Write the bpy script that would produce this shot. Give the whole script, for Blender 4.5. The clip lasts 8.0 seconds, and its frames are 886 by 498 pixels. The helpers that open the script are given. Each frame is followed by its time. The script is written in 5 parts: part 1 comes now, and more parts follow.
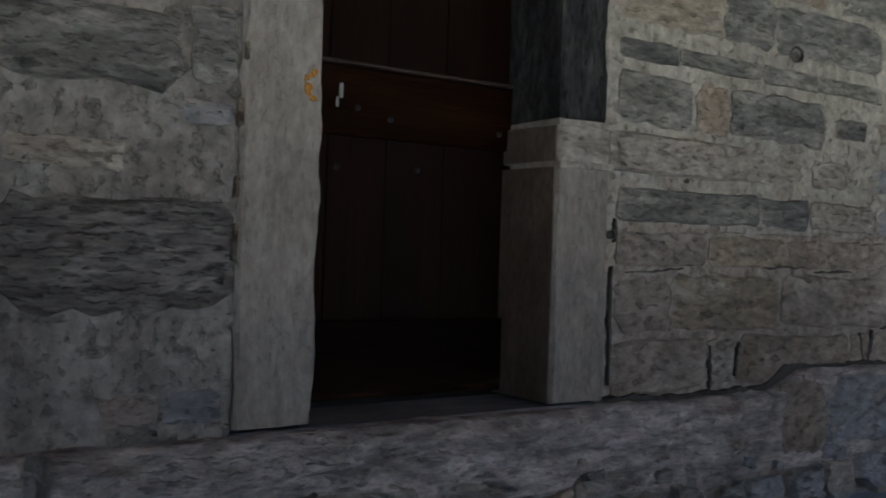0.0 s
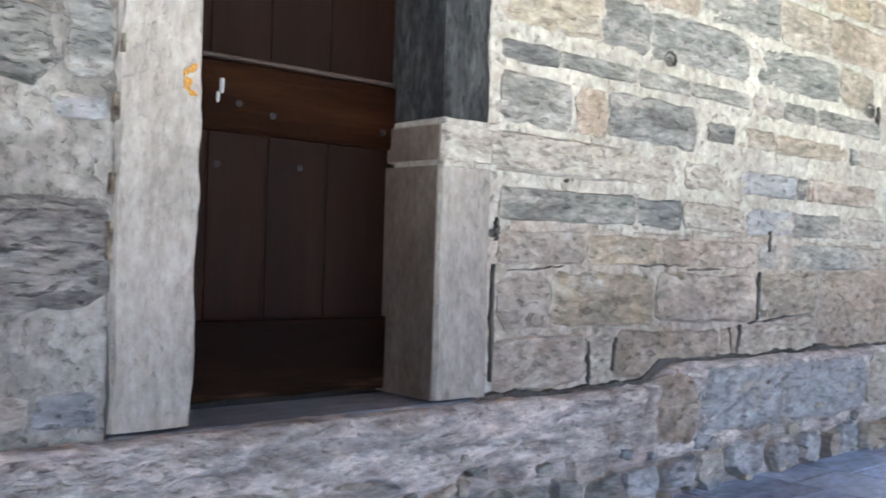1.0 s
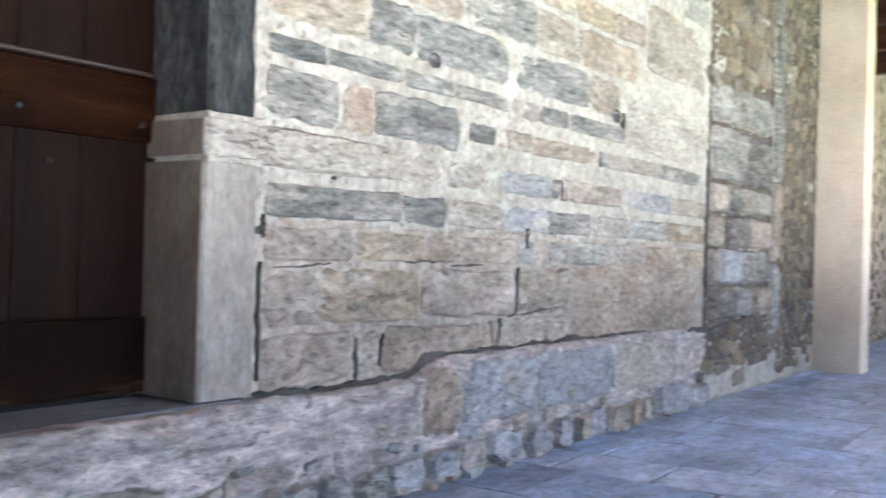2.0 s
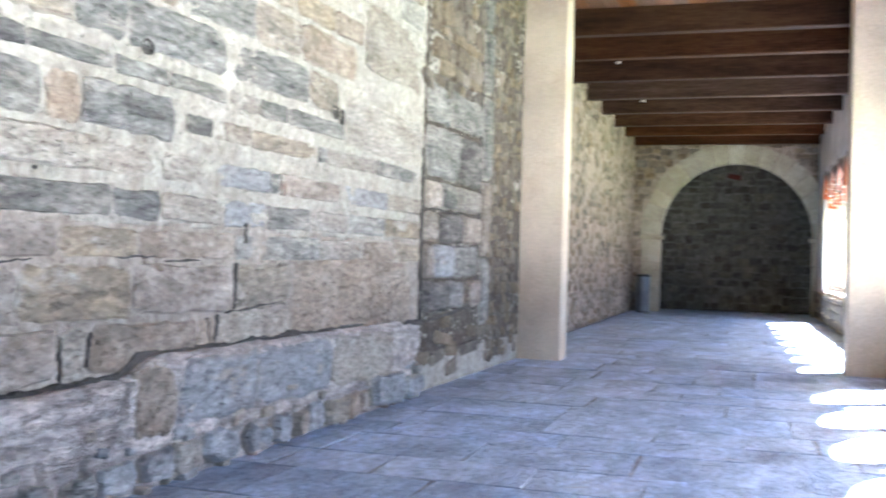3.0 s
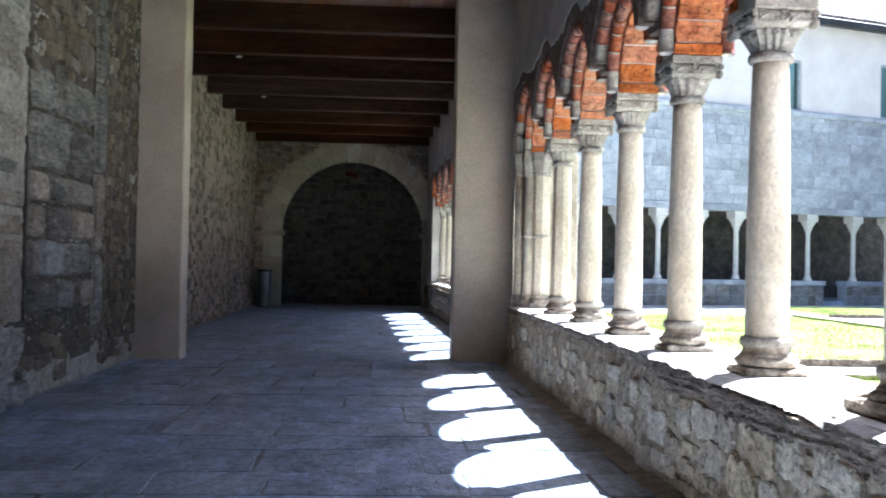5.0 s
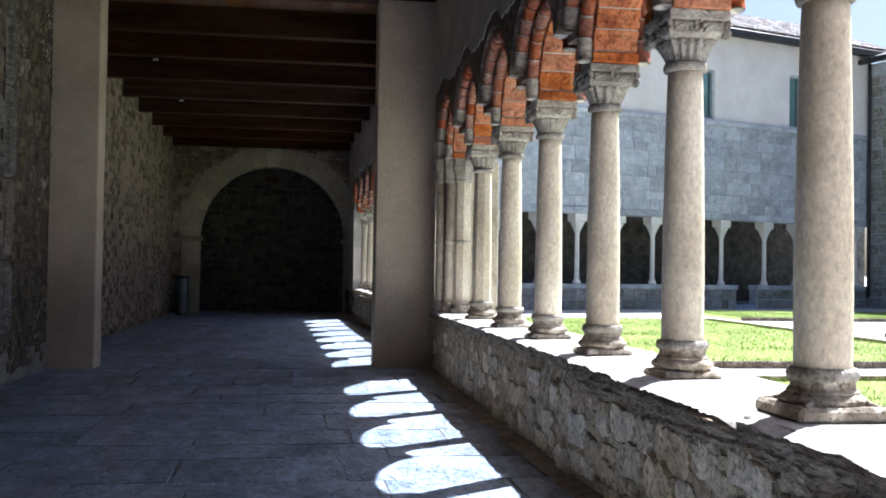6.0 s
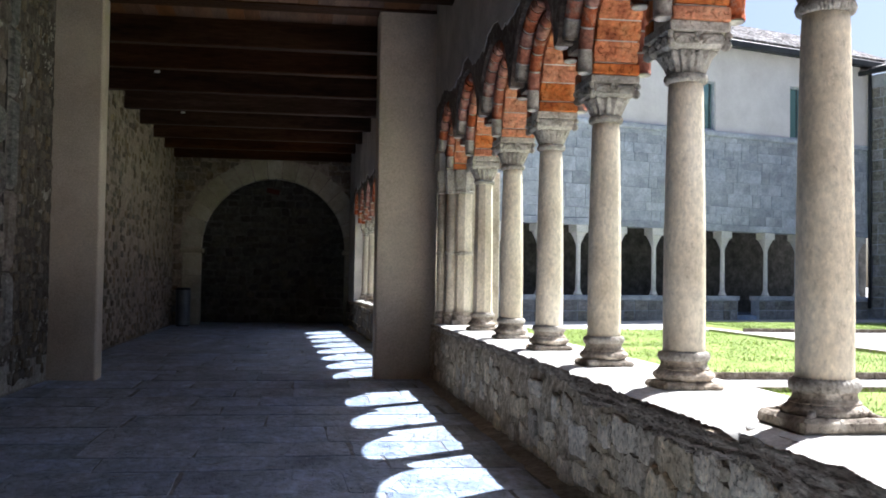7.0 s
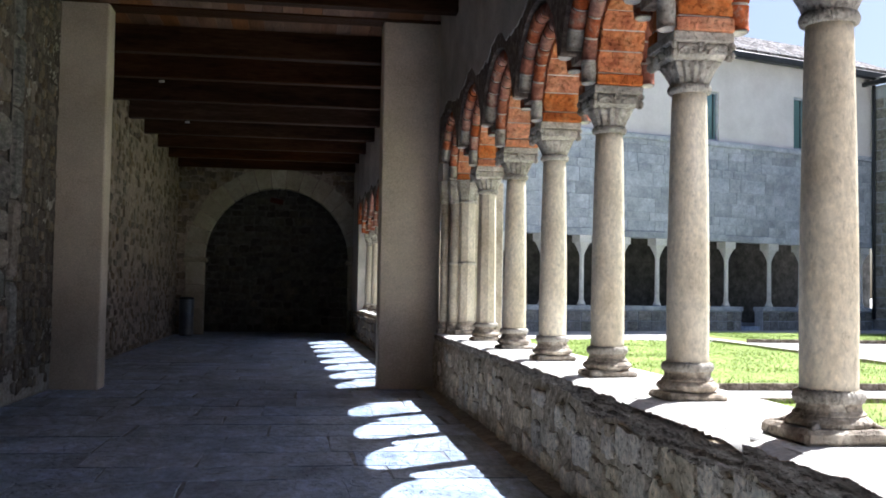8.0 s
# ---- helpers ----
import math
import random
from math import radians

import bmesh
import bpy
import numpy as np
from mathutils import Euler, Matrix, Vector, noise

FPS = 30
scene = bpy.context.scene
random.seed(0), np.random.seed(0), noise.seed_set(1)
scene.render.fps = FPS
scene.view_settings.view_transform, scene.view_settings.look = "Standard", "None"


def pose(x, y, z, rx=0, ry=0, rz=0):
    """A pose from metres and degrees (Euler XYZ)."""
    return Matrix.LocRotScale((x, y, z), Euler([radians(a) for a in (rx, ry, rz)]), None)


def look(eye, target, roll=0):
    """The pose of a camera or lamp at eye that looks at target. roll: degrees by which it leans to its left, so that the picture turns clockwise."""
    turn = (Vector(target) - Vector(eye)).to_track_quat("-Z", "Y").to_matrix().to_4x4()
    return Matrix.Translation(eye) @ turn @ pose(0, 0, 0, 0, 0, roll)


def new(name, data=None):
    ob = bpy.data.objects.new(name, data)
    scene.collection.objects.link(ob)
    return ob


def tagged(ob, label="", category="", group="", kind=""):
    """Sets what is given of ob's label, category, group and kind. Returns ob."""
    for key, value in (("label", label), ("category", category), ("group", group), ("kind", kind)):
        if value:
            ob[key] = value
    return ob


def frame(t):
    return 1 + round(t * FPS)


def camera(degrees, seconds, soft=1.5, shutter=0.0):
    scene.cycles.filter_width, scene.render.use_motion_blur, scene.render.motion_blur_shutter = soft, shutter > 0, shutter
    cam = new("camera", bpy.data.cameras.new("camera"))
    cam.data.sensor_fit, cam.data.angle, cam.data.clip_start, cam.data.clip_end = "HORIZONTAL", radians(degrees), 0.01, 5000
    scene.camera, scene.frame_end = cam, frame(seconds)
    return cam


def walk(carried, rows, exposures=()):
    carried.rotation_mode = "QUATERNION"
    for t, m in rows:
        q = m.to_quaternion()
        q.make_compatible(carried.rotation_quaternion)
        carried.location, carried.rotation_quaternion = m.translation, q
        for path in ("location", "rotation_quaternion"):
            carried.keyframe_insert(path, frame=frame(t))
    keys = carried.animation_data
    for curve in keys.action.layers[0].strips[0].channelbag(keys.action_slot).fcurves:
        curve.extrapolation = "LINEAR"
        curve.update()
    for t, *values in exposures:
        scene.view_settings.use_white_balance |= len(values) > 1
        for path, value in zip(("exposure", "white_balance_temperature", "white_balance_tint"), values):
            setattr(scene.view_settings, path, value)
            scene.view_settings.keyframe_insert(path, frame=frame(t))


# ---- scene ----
# camera: one slow turn on the spot in the covered walk, at chest height
EYE = 1.2
cam = camera(48.02, 8.0, soft=1.8, shutter=0.4)
PATH = [
    (0.0, pose(0, 0, EYE, 89.99, -1.82, 53.75)),
    (0.5, pose(0, 0, EYE, 90.04, -1.82, 50.64)),
    (1.0, pose(0, 0, EYE, 90.10, -1.79, 47.06)),
    (1.2, pose(0, 0, EYE, 90.14, -1.78, 45.07)),
    (2.3, pose(0, 0, EYE, 90.37, -1.50, 28.90)),
    (2.5, pose(0, 0, EYE, 90.40, -1.49, 25.74)),
    (3.0, pose(0, 0, EYE, 90.46, -1.53, 17.65)),
    (3.5, pose(0, 0, EYE, 90.56, -1.31, 9.48)),
    (4.0, pose(0, 0, EYE, 90.59, -1.31, 4.04)),
    (4.5, pose(0, 0, EYE, 90.61, -1.22, -0.23)),
    (5.0, pose(0, 0, EYE, 90.69, -1.11, -3.91)),
    (5.2, pose(0, 0, EYE, 90.72, -1.07, -5.28)),
    (6.3, pose(0, 0, EYE, 91.29, -0.88, -8.69)),
    (6.5, pose(0, 0, EYE, 91.42, -0.87, -8.70)),
    (7.0, pose(0, 0, EYE, 91.75, -0.84, -8.36)),
    (7.5, pose(0, 0, EYE, 92.08, -0.87, -8.23)),
    (8.0, pose(0, 0, EYE, 92.32, -0.97, -8.17)),
]
EXPOSURES = [(0.0, 2.4, 5650, 8), (0.5, 3.83, 5550, 10), (1.0, 4.84, 5500, 10), (2.5, 5.03, 5400, 11), (3.5, 5.03, 5350, 11), (4.0, 4.4, 5300, 11), (4.5, 3.53, 5250, 11), (5.0, 2.62, 5300, 12), (6.5, 1.71, 5600, 13), (8.0, 1.71, 5650, 13)]

walk(cam, PATH, EXPOSURES)

# ---------------------------------------------------------------- light
SUN_WAY = Vector((-1.0, -0.67, -1.80))
world = bpy.data.worlds.new("sky")
scene.world = world
world.use_nodes = True
wn = world.node_tree
sky = wn.nodes.new("ShaderNodeTexSky")
sky.sky_type, sky.sun_disc = "NISHITA", False
sky.dust_density = 3.0
sky.sun_elevation = math.asin(1.80 / SUN_WAY.length)
sky.sun_rotation = math.atan2(1.0, 0.67)
wn.links.new(sky.outputs[0], wn.nodes["Background"].inputs[0])
wn.nodes["Background"].inputs[1].default_value = 0.046
sun = bpy.data.lights.new("sun", "SUN")
sun.energy, sun.angle, sun.color = 5.0, radians(0.5), (1.0, 0.95, 0.86)
new("sun", sun).matrix_world = look((0, 0, 0), SUN_WAY)


# ---------------------------------------------------------------- materials
def surface(name, colours, scale=3.0, rough=0.85, bump=0.3, fine=45.0, vary=0.0, stain=0.35, stain_scale=0.7, grain=0.3,
            stretch=(1, 1, 1), metal=0.0, island=False, dist=0.02, spec=0.15, smear=0.0, smear_colour=(.45, .42, .36), smear_scale=4.2, edge_colour=None, crisp=0.0):
    """A worn surface: a colour ramp on broad noise, darkened by fine grain and by broad stains, with relief at two sizes."""
    m = bpy.data.materials.new(name)
    m.use_nodes = True
    t = m.node_tree
    n, link = t.nodes, t.links.new
    bsdf = n["Principled BSDF"]
    tc, info, geo = n.new("ShaderNodeTexCoord"), n.new("ShaderNodeObjectInfo"), n.new("ShaderNodeNewGeometry")
    rand = geo.outputs["Random Per Island"] if island else info.outputs["Random"]
    shift = n.new("ShaderNodeVectorMath")
    shift.operation = "MULTIPLY_ADD"
    link(tc.outputs["Object"], shift.inputs[0])
    shift.inputs[1].default_value = stretch
    off = n.new("ShaderNodeMath")
    off.operation = "MULTIPLY"
    link(rand, off.inputs[0])
    off.inputs[1].default_value = 37.0 if vary else 0.0
    link(off.outputs[0], shift.inputs[2])

    def noise_at(s, detail, r=0.6):
        q = n.new("ShaderNodeTexNoise")
        q.inputs["Scale"].default_value, q.inputs["Detail"].default_value, q.inputs["Roughness"].default_value = s, detail, r
        link(shift.outputs[0], q.inputs["Vector"])
        return q.outputs["Fac"]

    broad, small, big = noise_at(scale, 8, 0.65), noise_at(fine, 6, 0.7), noise_at(stain_scale, 4)
    ramp = n.new("ShaderNodeValToRGB")
    el = ramp.color_ramp.elements
    for i, c in enumerate(colours):
        p = 0.3 + 0.4 * i / max(1, len(colours) - 1)
        e = el[i] if i < 2 else el.new(p)
        e.position, e.color = p, (*c, 1)
    link(broad, ramp.inputs[0])

    def shade(src, fac, lo, hi, f0=0.3, f1=0.7):
        mr = n.new("ShaderNodeMapRange")
        link(fac, mr.inputs[0])
        for k, v in zip((1, 2, 3, 4), (f0, f1, lo, hi)):
            mr.inputs[k].default_value = v
        mx = n.new("ShaderNodeVectorMath")
        mx.operation = "SCALE"
        link(src, mx.inputs[0])
        link(mr.outputs[0], mx.inputs["Scale"])
        return mx.outputs[0]

    col = shade(ramp.outputs[0], small, 1 - grain, 1 + grain * 0.6)
    col = shade(col, big, 1 - stain, 1 + stain * 0.4)
    if vary:
        col = shade(col, rand, 1 - vary, 1 + vary, 0, 1)
        hue = n.new("ShaderNodeHueSaturation")
        mr = n.new("ShaderNodeMapRange")
        mul = n.new("ShaderNodeMath")
        mul.operation = "FRACT"
        m7 = n.new("ShaderNodeMath")
        m7.operation = "MULTIPLY"
        m7.inputs[1].default_value = 7.31
        link(rand, m7.inputs[0])
        link(m7.outputs[0], mul.inputs[0])
        link(mul.outputs[0], mr.inputs[0])
        mr.inputs[3].default_value, mr.inputs[4].default_value = 1 - vary * 1.2, 1 + vary * 1.2
        link(mr.outputs[0], hue.inputs["Saturation"])
        link(col, hue.inputs["Color"])
        col = hue.outputs[0]
    if smear:
        spread = n.new("ShaderNodeMapRange")
        link(noise_at(smear_scale, 7, .72), spread.inputs[0])
        spread.inputs[1].default_value, spread.inputs[2].default_value = .66 - smear * .32, .74 - smear * .26
        mix = n.new("ShaderNodeMix")
        mix.data_type = "RGBA"
        link(spread.outputs[0], mix.inputs["Factor"])
        link(col, mix.inputs["A"])
        mix.inputs["B"].default_value = (*smear_colour, 1)
        col = shade(mix.outputs["Result"], small, .82, 1.1)
    if crisp:
        # flaked patches with sharp borders, and small pits
        col = shade(col, noise_at(scale * 1.7, 10, .8), 1 - crisp * .5, 1 + crisp * .3, .49, .55)
        pits = noise_at(fine * 1.2, 4, .65)
        col = shade(col, pits, 1.04, 1 - crisp * 1.3, .56, .66)
    if edge_colour:
        # mortar drawn unevenly over the stone's edges
        rim = n.new("ShaderNodeAttribute")
        rim.attribute_name = "mortar_edge"
        total = n.new("ShaderNodeMath")
        total.operation = "ADD"
        link(rim.outputs["Fac"], total.inputs[0])
        link(noise_at(7, 7, .75), total.inputs[1])
        over = n.new("ShaderNodeMapRange")
        link(total.outputs[0], over.inputs[0])
        over.inputs[1].default_value, over.inputs[2].default_value = .90, 1.16
        lap = n.new("ShaderNodeMix")
        lap.data_type = "RGBA"
        link(over.outputs[0], lap.inputs["Factor"])
        link(col, lap.inputs["A"])
        lap.inputs["B"].default_value = (*edge_colour, 1)
        col = shade(lap.outputs["Result"], small, .84, 1.1)
    link(col, bsdf.inputs["Base Color"])
    bsdf.inputs["Roughness"].default_value, bsdf.inputs["Metallic"].default_value = rough, metal
    bsdf.inputs["Specular IOR Level"].default_value = spec
    both = n.new("ShaderNodeMath")
    both.operation = "MULTIPLY_ADD"
    link(small, both.inputs[0])
    both.inputs[1].default_value = 0.4
    link(broad, both.inputs[2])
    bp = n.new("ShaderNodeBump")
    bp.inputs["Strength"].default_value, bp.inputs["Distance"].default_value = bump, dist
    if crisp:
        dig = n.new("ShaderNodeMapRange")
        link(pits, dig.inputs[0])
        for k, v in zip((1, 2, 3, 4), (.54, .68, 0, -.6)):
            dig.inputs[k].default_value = v
        deep = n.new("ShaderNodeMath")
        link(both.outputs[0], deep.inputs[0])
        link(dig.outputs[0], deep.inputs[1])
        both = deep
    link(both.outputs[0], bp.inputs["Height"])
    link(bp.outputs[0], bsdf.inputs["Normal"])
    return m


CREAM, BEIGE = (.395, .365, .312), (.35, .308, .257)
MORTAR = surface("lime_mortar", [(0.3306, 0.2964, 0.2418), (0.4366, 0.4023, 0.3413), (0.5136, 0.4826, 0.4184)], 7, .95, 1.0, 18, stain=.22, grain=.2, stain_scale=1.3, smear=.12, smear_colour=(.26, .22, .172), crisp=0.15)
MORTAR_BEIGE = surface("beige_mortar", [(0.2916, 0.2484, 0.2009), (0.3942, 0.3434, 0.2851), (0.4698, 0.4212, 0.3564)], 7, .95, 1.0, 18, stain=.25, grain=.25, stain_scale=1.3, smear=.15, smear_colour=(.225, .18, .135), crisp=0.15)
MORTAR_GREY = surface("dimmed_grey_mortar", [(0.2070, 0.1886, 0.1633), (0.2852, 0.2645, 0.2323), (0.3542, 0.3312, 0.2967)], 5, .95, 1.0, 16, stain=.35, grain=.3, stain_scale=1.8, smear=.16, smear_colour=(.19, .165, .14), crisp=0.1)
MORTAR_LOW = surface("brown_mortar", [(0.2015, 0.1619, 0.1232), (0.3150, 0.2517, 0.1971), (0.4259, 0.3511, 0.2781)], 9, .95, 1.0, 30, stain=.35, grain=.45)
FOOTING = surface("footing_mortar", [(0.2528, 0.2162, 0.1912), (0.5311, 0.4706, 0.4257), (0.8252, 0.7441, 0.6725)], 9, .95, 1.0, 30, stain=.35, grain=0.38, stain_scale=2.4, stretch=(1, .6, 1.8), dist=.035, crisp=0.24)
EARTHY = surface("earthy_mortar", [(0.0804, 0.0656, 0.0508), (0.1443, 0.1222, 0.0959), (0.2214, 0.1976, 0.1665)], 8, .95, 1.0, 22, stain=.35, grain=.4, stain_scale=1.6, crisp=0.3)
STONE = {
    "g": surface("grey_stone", [(0.1760, 0.1717, 0.1526), (0.2639, 0.2544, 0.2279), (0.3477, 0.3307, 0.2915)], 6, .9, 1.0, 22, .2, .3, 3.0, grain=0.28, stretch=(1, .5, 1.6), smear=.3, smear_colour=CREAM, edge_colour=CREAM, crisp=0.13),
    "d": surface("dark_stone", [(0.1261, 0.1251, 0.1166), (0.2035, 0.1982, 0.1813), (0.2915, 0.2809, 0.2512)], 7, .9, 1.0, 22, .18, .3, 3.0, grain=0.3, stretch=(1, .45, 1.7), smear=.24, smear_colour=CREAM, edge_colour=CREAM, crisp=0.14),
    "b": surface("beige_stone", [(0.2544, 0.2067, 0.1611), (0.3498, 0.2947, 0.2396), (0.4240, 0.3710, 0.3095)], 5, .92, 1.0, 18, .13, .3, 2.0, grain=0.2, stretch=(1, .7, 1.4), smear=.12, smear_colour=(.215, .165, .125), edge_colour=BEIGE, crisp=0.12),
    "o": surface("ochre_stone", [(0.2268, 0.1993, 0.1611), (0.3074, 0.2618, 0.2014), (0.3625, 0.3042, 0.2162)], 5, .9, .9, 18, .12, .28, 2.0, grain=.28, stretch=(1, .6, 1.4), smear=.3, smear_colour=CREAM, edge_colour=CREAM, crisp=0.15),
    "p": surface("pale_stone", [(0.2873, 0.2512, 0.2067), (0.3721, 0.3328, 0.2777), (0.4378, 0.3996, 0.3403)], 5, .92, 1.0, 22, .15, .28, 2.0, grain=0.2, stretch=(1, .6, 1.5), smear=.14, smear_colour=(.25, .2, .15), edge_colour=BEIGE, crisp=0.13),
    "u": surface("bluish_stone", [(0.2363, 0.2363, 0.2373), (0.3150, 0.3129, 0.3108), (0.3938, 0.3885, 0.3811)], 5, .9, 1.0, 18, .14, .3, 2.0, grain=0.2, stretch=(1, .6, 1.4), smear=.24, smear_colour=BEIGE, edge_colour=BEIGE, crisp=0.14),
    "k": surface("layered_stone", [(0.1105, 0.1014, 0.0910), (0.1820, 0.1664, 0.1495), (0.2925, 0.2665, 0.2340)], 6, .9, 1.0, 22, .1, .3, 3.0, grain=0.32, stretch=(1, .7, 2.6), smear=.1, smear_colour=(.24, .2, .15), crisp=0.13),
    "r": surface("reddish_stone", [(.30, .215, .18), (.36, .27, .225), (.41, .34, .295)], 7, .9, .6, 50, .15, .3, grain=.4, smear=0.3, edge_colour=BEIGE, crisp=0.3),
}
JAMB = surface("jamb_render", [(0.2488, 0.2237, 0.1932), (0.3150, 0.2846, 0.2488), (0.3612, 0.3318, 0.2919)], 5, .9, .6, 30, stain=.25, grain=.16, stretch=(1, 1, .5), smear=.08, smear_colour=(.2, .17, .14), crisp=0.06)
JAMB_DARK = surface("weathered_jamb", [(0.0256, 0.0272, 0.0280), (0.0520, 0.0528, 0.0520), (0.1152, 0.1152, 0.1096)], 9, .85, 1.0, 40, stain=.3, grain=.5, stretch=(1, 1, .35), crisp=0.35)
PLASTER = surface("pier_plaster", [(0.5113, 0.4158, 0.3129), (0.5953, 0.5030, 0.3948), (0.6426, 0.5544, 0.4389)], 1.3, .9, .2, 60, stain=.25, grain=.1, smear=.06, smear_colour=(.34, .27, .20), smear_scale=1.6, crisp=0.05)
WALL_PLASTER = surface("grey_plaster", [(0.4394, 0.4056, 0.3575), (0.5850, 0.5447, 0.4875), (0.6981, 0.6578, 0.5928)], 2.2, .92, .3, 40, stain=.3, grain=.2)
ROUGH_PLASTER = surface("broken_plaster", [(0.0960, 0.0720, 0.0544), (0.2080, 0.1600, 0.1248), (0.4000, 0.3280, 0.2640)], 14, .95, 1.0, 40, stain=.3, grain=.5)
RUBBLE = surface("rubble_stone", [(0.1126, 0.0862, 0.0616), (0.1962, 0.1549, 0.1109), (0.3018, 0.2473, 0.1839)], 6, .93, .8, 45, .25, .3, grain=.45, island=True, crisp=0.25)
RUBBLE_PALE = surface("pale_rubble", [(0.1393, 0.1152, 0.0843), (0.2262, 0.1875, 0.1410), (0.3062, 0.2580, 0.1995)], 6, .93, .9, 40, .25, .3, grain=.4, island=True, crisp=0.25)
# darker masonry copies for the recess and open joints: shade held in the colour
RUBBLE_DARK = surface("shaded_rubble", [(.034, .032, .026), (.068, .062, .051), (.115, .105, .088)], 6, .93, .8, 45, .3, .3, grain=.45, island=True)
MORTAR_DARK = surface("shaded_mortar", [(.054, .051, .044), (.095, .088, .078), (.135, .128, .115)], 6, .95, .8, 45, stain=.3, grain=.4)
SLATE = surface("slate_paving", [(0.1793, 0.2265, 0.3239), (0.3475, 0.4266, 0.5796), (0.5424, 0.6392, 0.8066)], 3.0, .42, 1.0, 13, .13, .4, .9, grain=0.32, stretch=(1.5, .75, 1), spec=.6, smear=.1, smear_colour=(.50, .55, .61), smear_scale=4, crisp=0.12)
REVEAL = surface("shaded_brown_reveal", [(0.1087, 0.0841, 0.0638), (0.1668, 0.1334, 0.1058), (0.2320, 0.1958, 0.1595)], 5, .9, .4, 50, stain=.3, grain=.3, stretch=(1, 1, .4))
EARTH = surface("earth_strip", [(.328, .284, .241), (.483, .431, .371), (.655, .595, .517)], 7, .95, .6, 30, stain=.3, grain=.4)
GROUT = surface("paving_joint", [(.13, .13, .14), (.26, .27, .285), (.48, .48, .49)], 6, .95, .5, 50)
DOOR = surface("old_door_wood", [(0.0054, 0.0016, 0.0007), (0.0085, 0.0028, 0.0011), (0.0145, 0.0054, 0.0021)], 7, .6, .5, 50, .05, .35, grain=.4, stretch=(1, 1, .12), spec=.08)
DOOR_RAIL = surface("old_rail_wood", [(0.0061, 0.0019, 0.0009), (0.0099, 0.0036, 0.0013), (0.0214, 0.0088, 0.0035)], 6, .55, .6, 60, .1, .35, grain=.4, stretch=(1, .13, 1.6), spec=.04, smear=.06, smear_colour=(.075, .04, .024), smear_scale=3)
BEAM = surface("beam_wood", [(0.0225, 0.0120, 0.0074), (0.0414, 0.0210, 0.0126), (0.0648, 0.0340, 0.0210)], 5, .6, .4, 40, .2, .3, grain=.35, stretch=(.12, 1, 1), spec=.04)
BOARD = surface("ceiling_board", [(.112, .052, .028), (.168, .084, .049), (.210, .112, .063)], 5, .7, .4, 50, .25, .3, grain=.3, stretch=(1, .12, 1), island=True)
BRICK = surface("orange_brick", [(0.3998, 0.1136, 0.0503), (0.6198, 0.2218, 0.0907), (0.6997, 0.3571, 0.1814)], 7, .9, 1.0, 36, .09, .35, 3.0, grain=0.3, smear=0.06, smear_colour=(.55, .37, .27), smear_scale=6, crisp=0.08)
BRICK_ROLL = surface("roll_brick", [(.26, .095, .062), (.40, .15, .095), (.50, .24, .165)], 8, .9, .9, 36, .2, .35, 3.0, grain=.45, smear=.34, smear_colour=(.42, .34, .28), smear_scale=5)
JOINT = surface("white_joint", [(.55, .5, .44), (.66, .62, .56), (.72, .69, .64)], 12, .95, .5, 60)
MARBLE = surface("column_marble", [(0.5434, 0.4481, 0.3114), (0.7210, 0.6283, 0.4771), (0.8255, 0.7416, 0.5926)], 2.6, .65, .3, 45, .08, .2, 1.8, grain=.12, stretch=(1, 1, .6), spec=.3, smear=.05, smear_colour=(.33, .27, .195), smear_scale=10, crisp=0.1)
BASE_STONE = surface("column_base_stone", [(0.2080, 0.1690, 0.1300), (0.4940, 0.4160, 0.3250), (0.8320, 0.7540, 0.6370)], 9, .85, .8, 40, .1, .4, 6.0, grain=.45, crisp=0.3)
CAPITAL = surface("capital_stone", [(.34, .30, .245), (.52, .475, .405), (.64, .60, .52)], 9, .9, .8, 50, .08, .3, grain=.4, crisp=0.22)
# both parapet colours are raised to stand in for light bounced off the floor
PARAPET = surface("parapet_mortar_lit", [(0.3064, 0.2231, 0.1344), (0.6009, 0.4690, 0.3119), (0.9191, 0.7665, 0.5538)], 9, .95, 1.0, 24, stain=.3, grain=.45, stain_scale=2.0, smear=.22, smear_colour=(.27, .205, .14), crisp=0.2)
PARAPET_STONE = surface("parapet_stone_lit", [(0.5825, 0.4674, 0.3202), (0.8187, 0.6835, 0.4902), (0.9913, 0.8587, 0.6456)], 7, .93, 1.0, 30, .2, .3, 2.5, grain=0.28, smear=0.1, smear_colour=(.42, .345, .25), crisp=0.14)
PIER_STONE = surface("pier_stone", [(.50, .43, .33), (.62, .55, .44), (.70, .64, .53)], 5, .9, .5, 45, .1, .3, 2.5, grain=.3)
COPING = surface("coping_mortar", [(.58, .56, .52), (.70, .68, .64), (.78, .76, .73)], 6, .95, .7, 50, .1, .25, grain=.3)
LIP_DARK = surface("dark_lip", [(0.1735, 0.1348, 0.0950), (0.4165, 0.3285, 0.2376), (0.7983, 0.6739, 0.5068)], 11, .95, 1.0, 34, stain=.35, grain=.5, stretch=(1, .5, 2.2), crisp=0.35)
LIP = surface("broken_lip", [(.13, .10, .075), (.27, .22, .165), (.46, .395, .32)], 12, .95, 1.0, 30, stain=.35, grain=.5, crisp=0.35)
GRASS = surface("grass", [(.16, .22, .045), (.235, .31, .07), (.33, .40, .12)], 1.5, .8, .5, 60, stain=.25, grain=.4)
BLADE = surface("grass_blade", [(.17, .24, .045), (.25, .34, .075), (.35, .43, .13)], 2, .7, .1, 20, .3, .3, island=True)
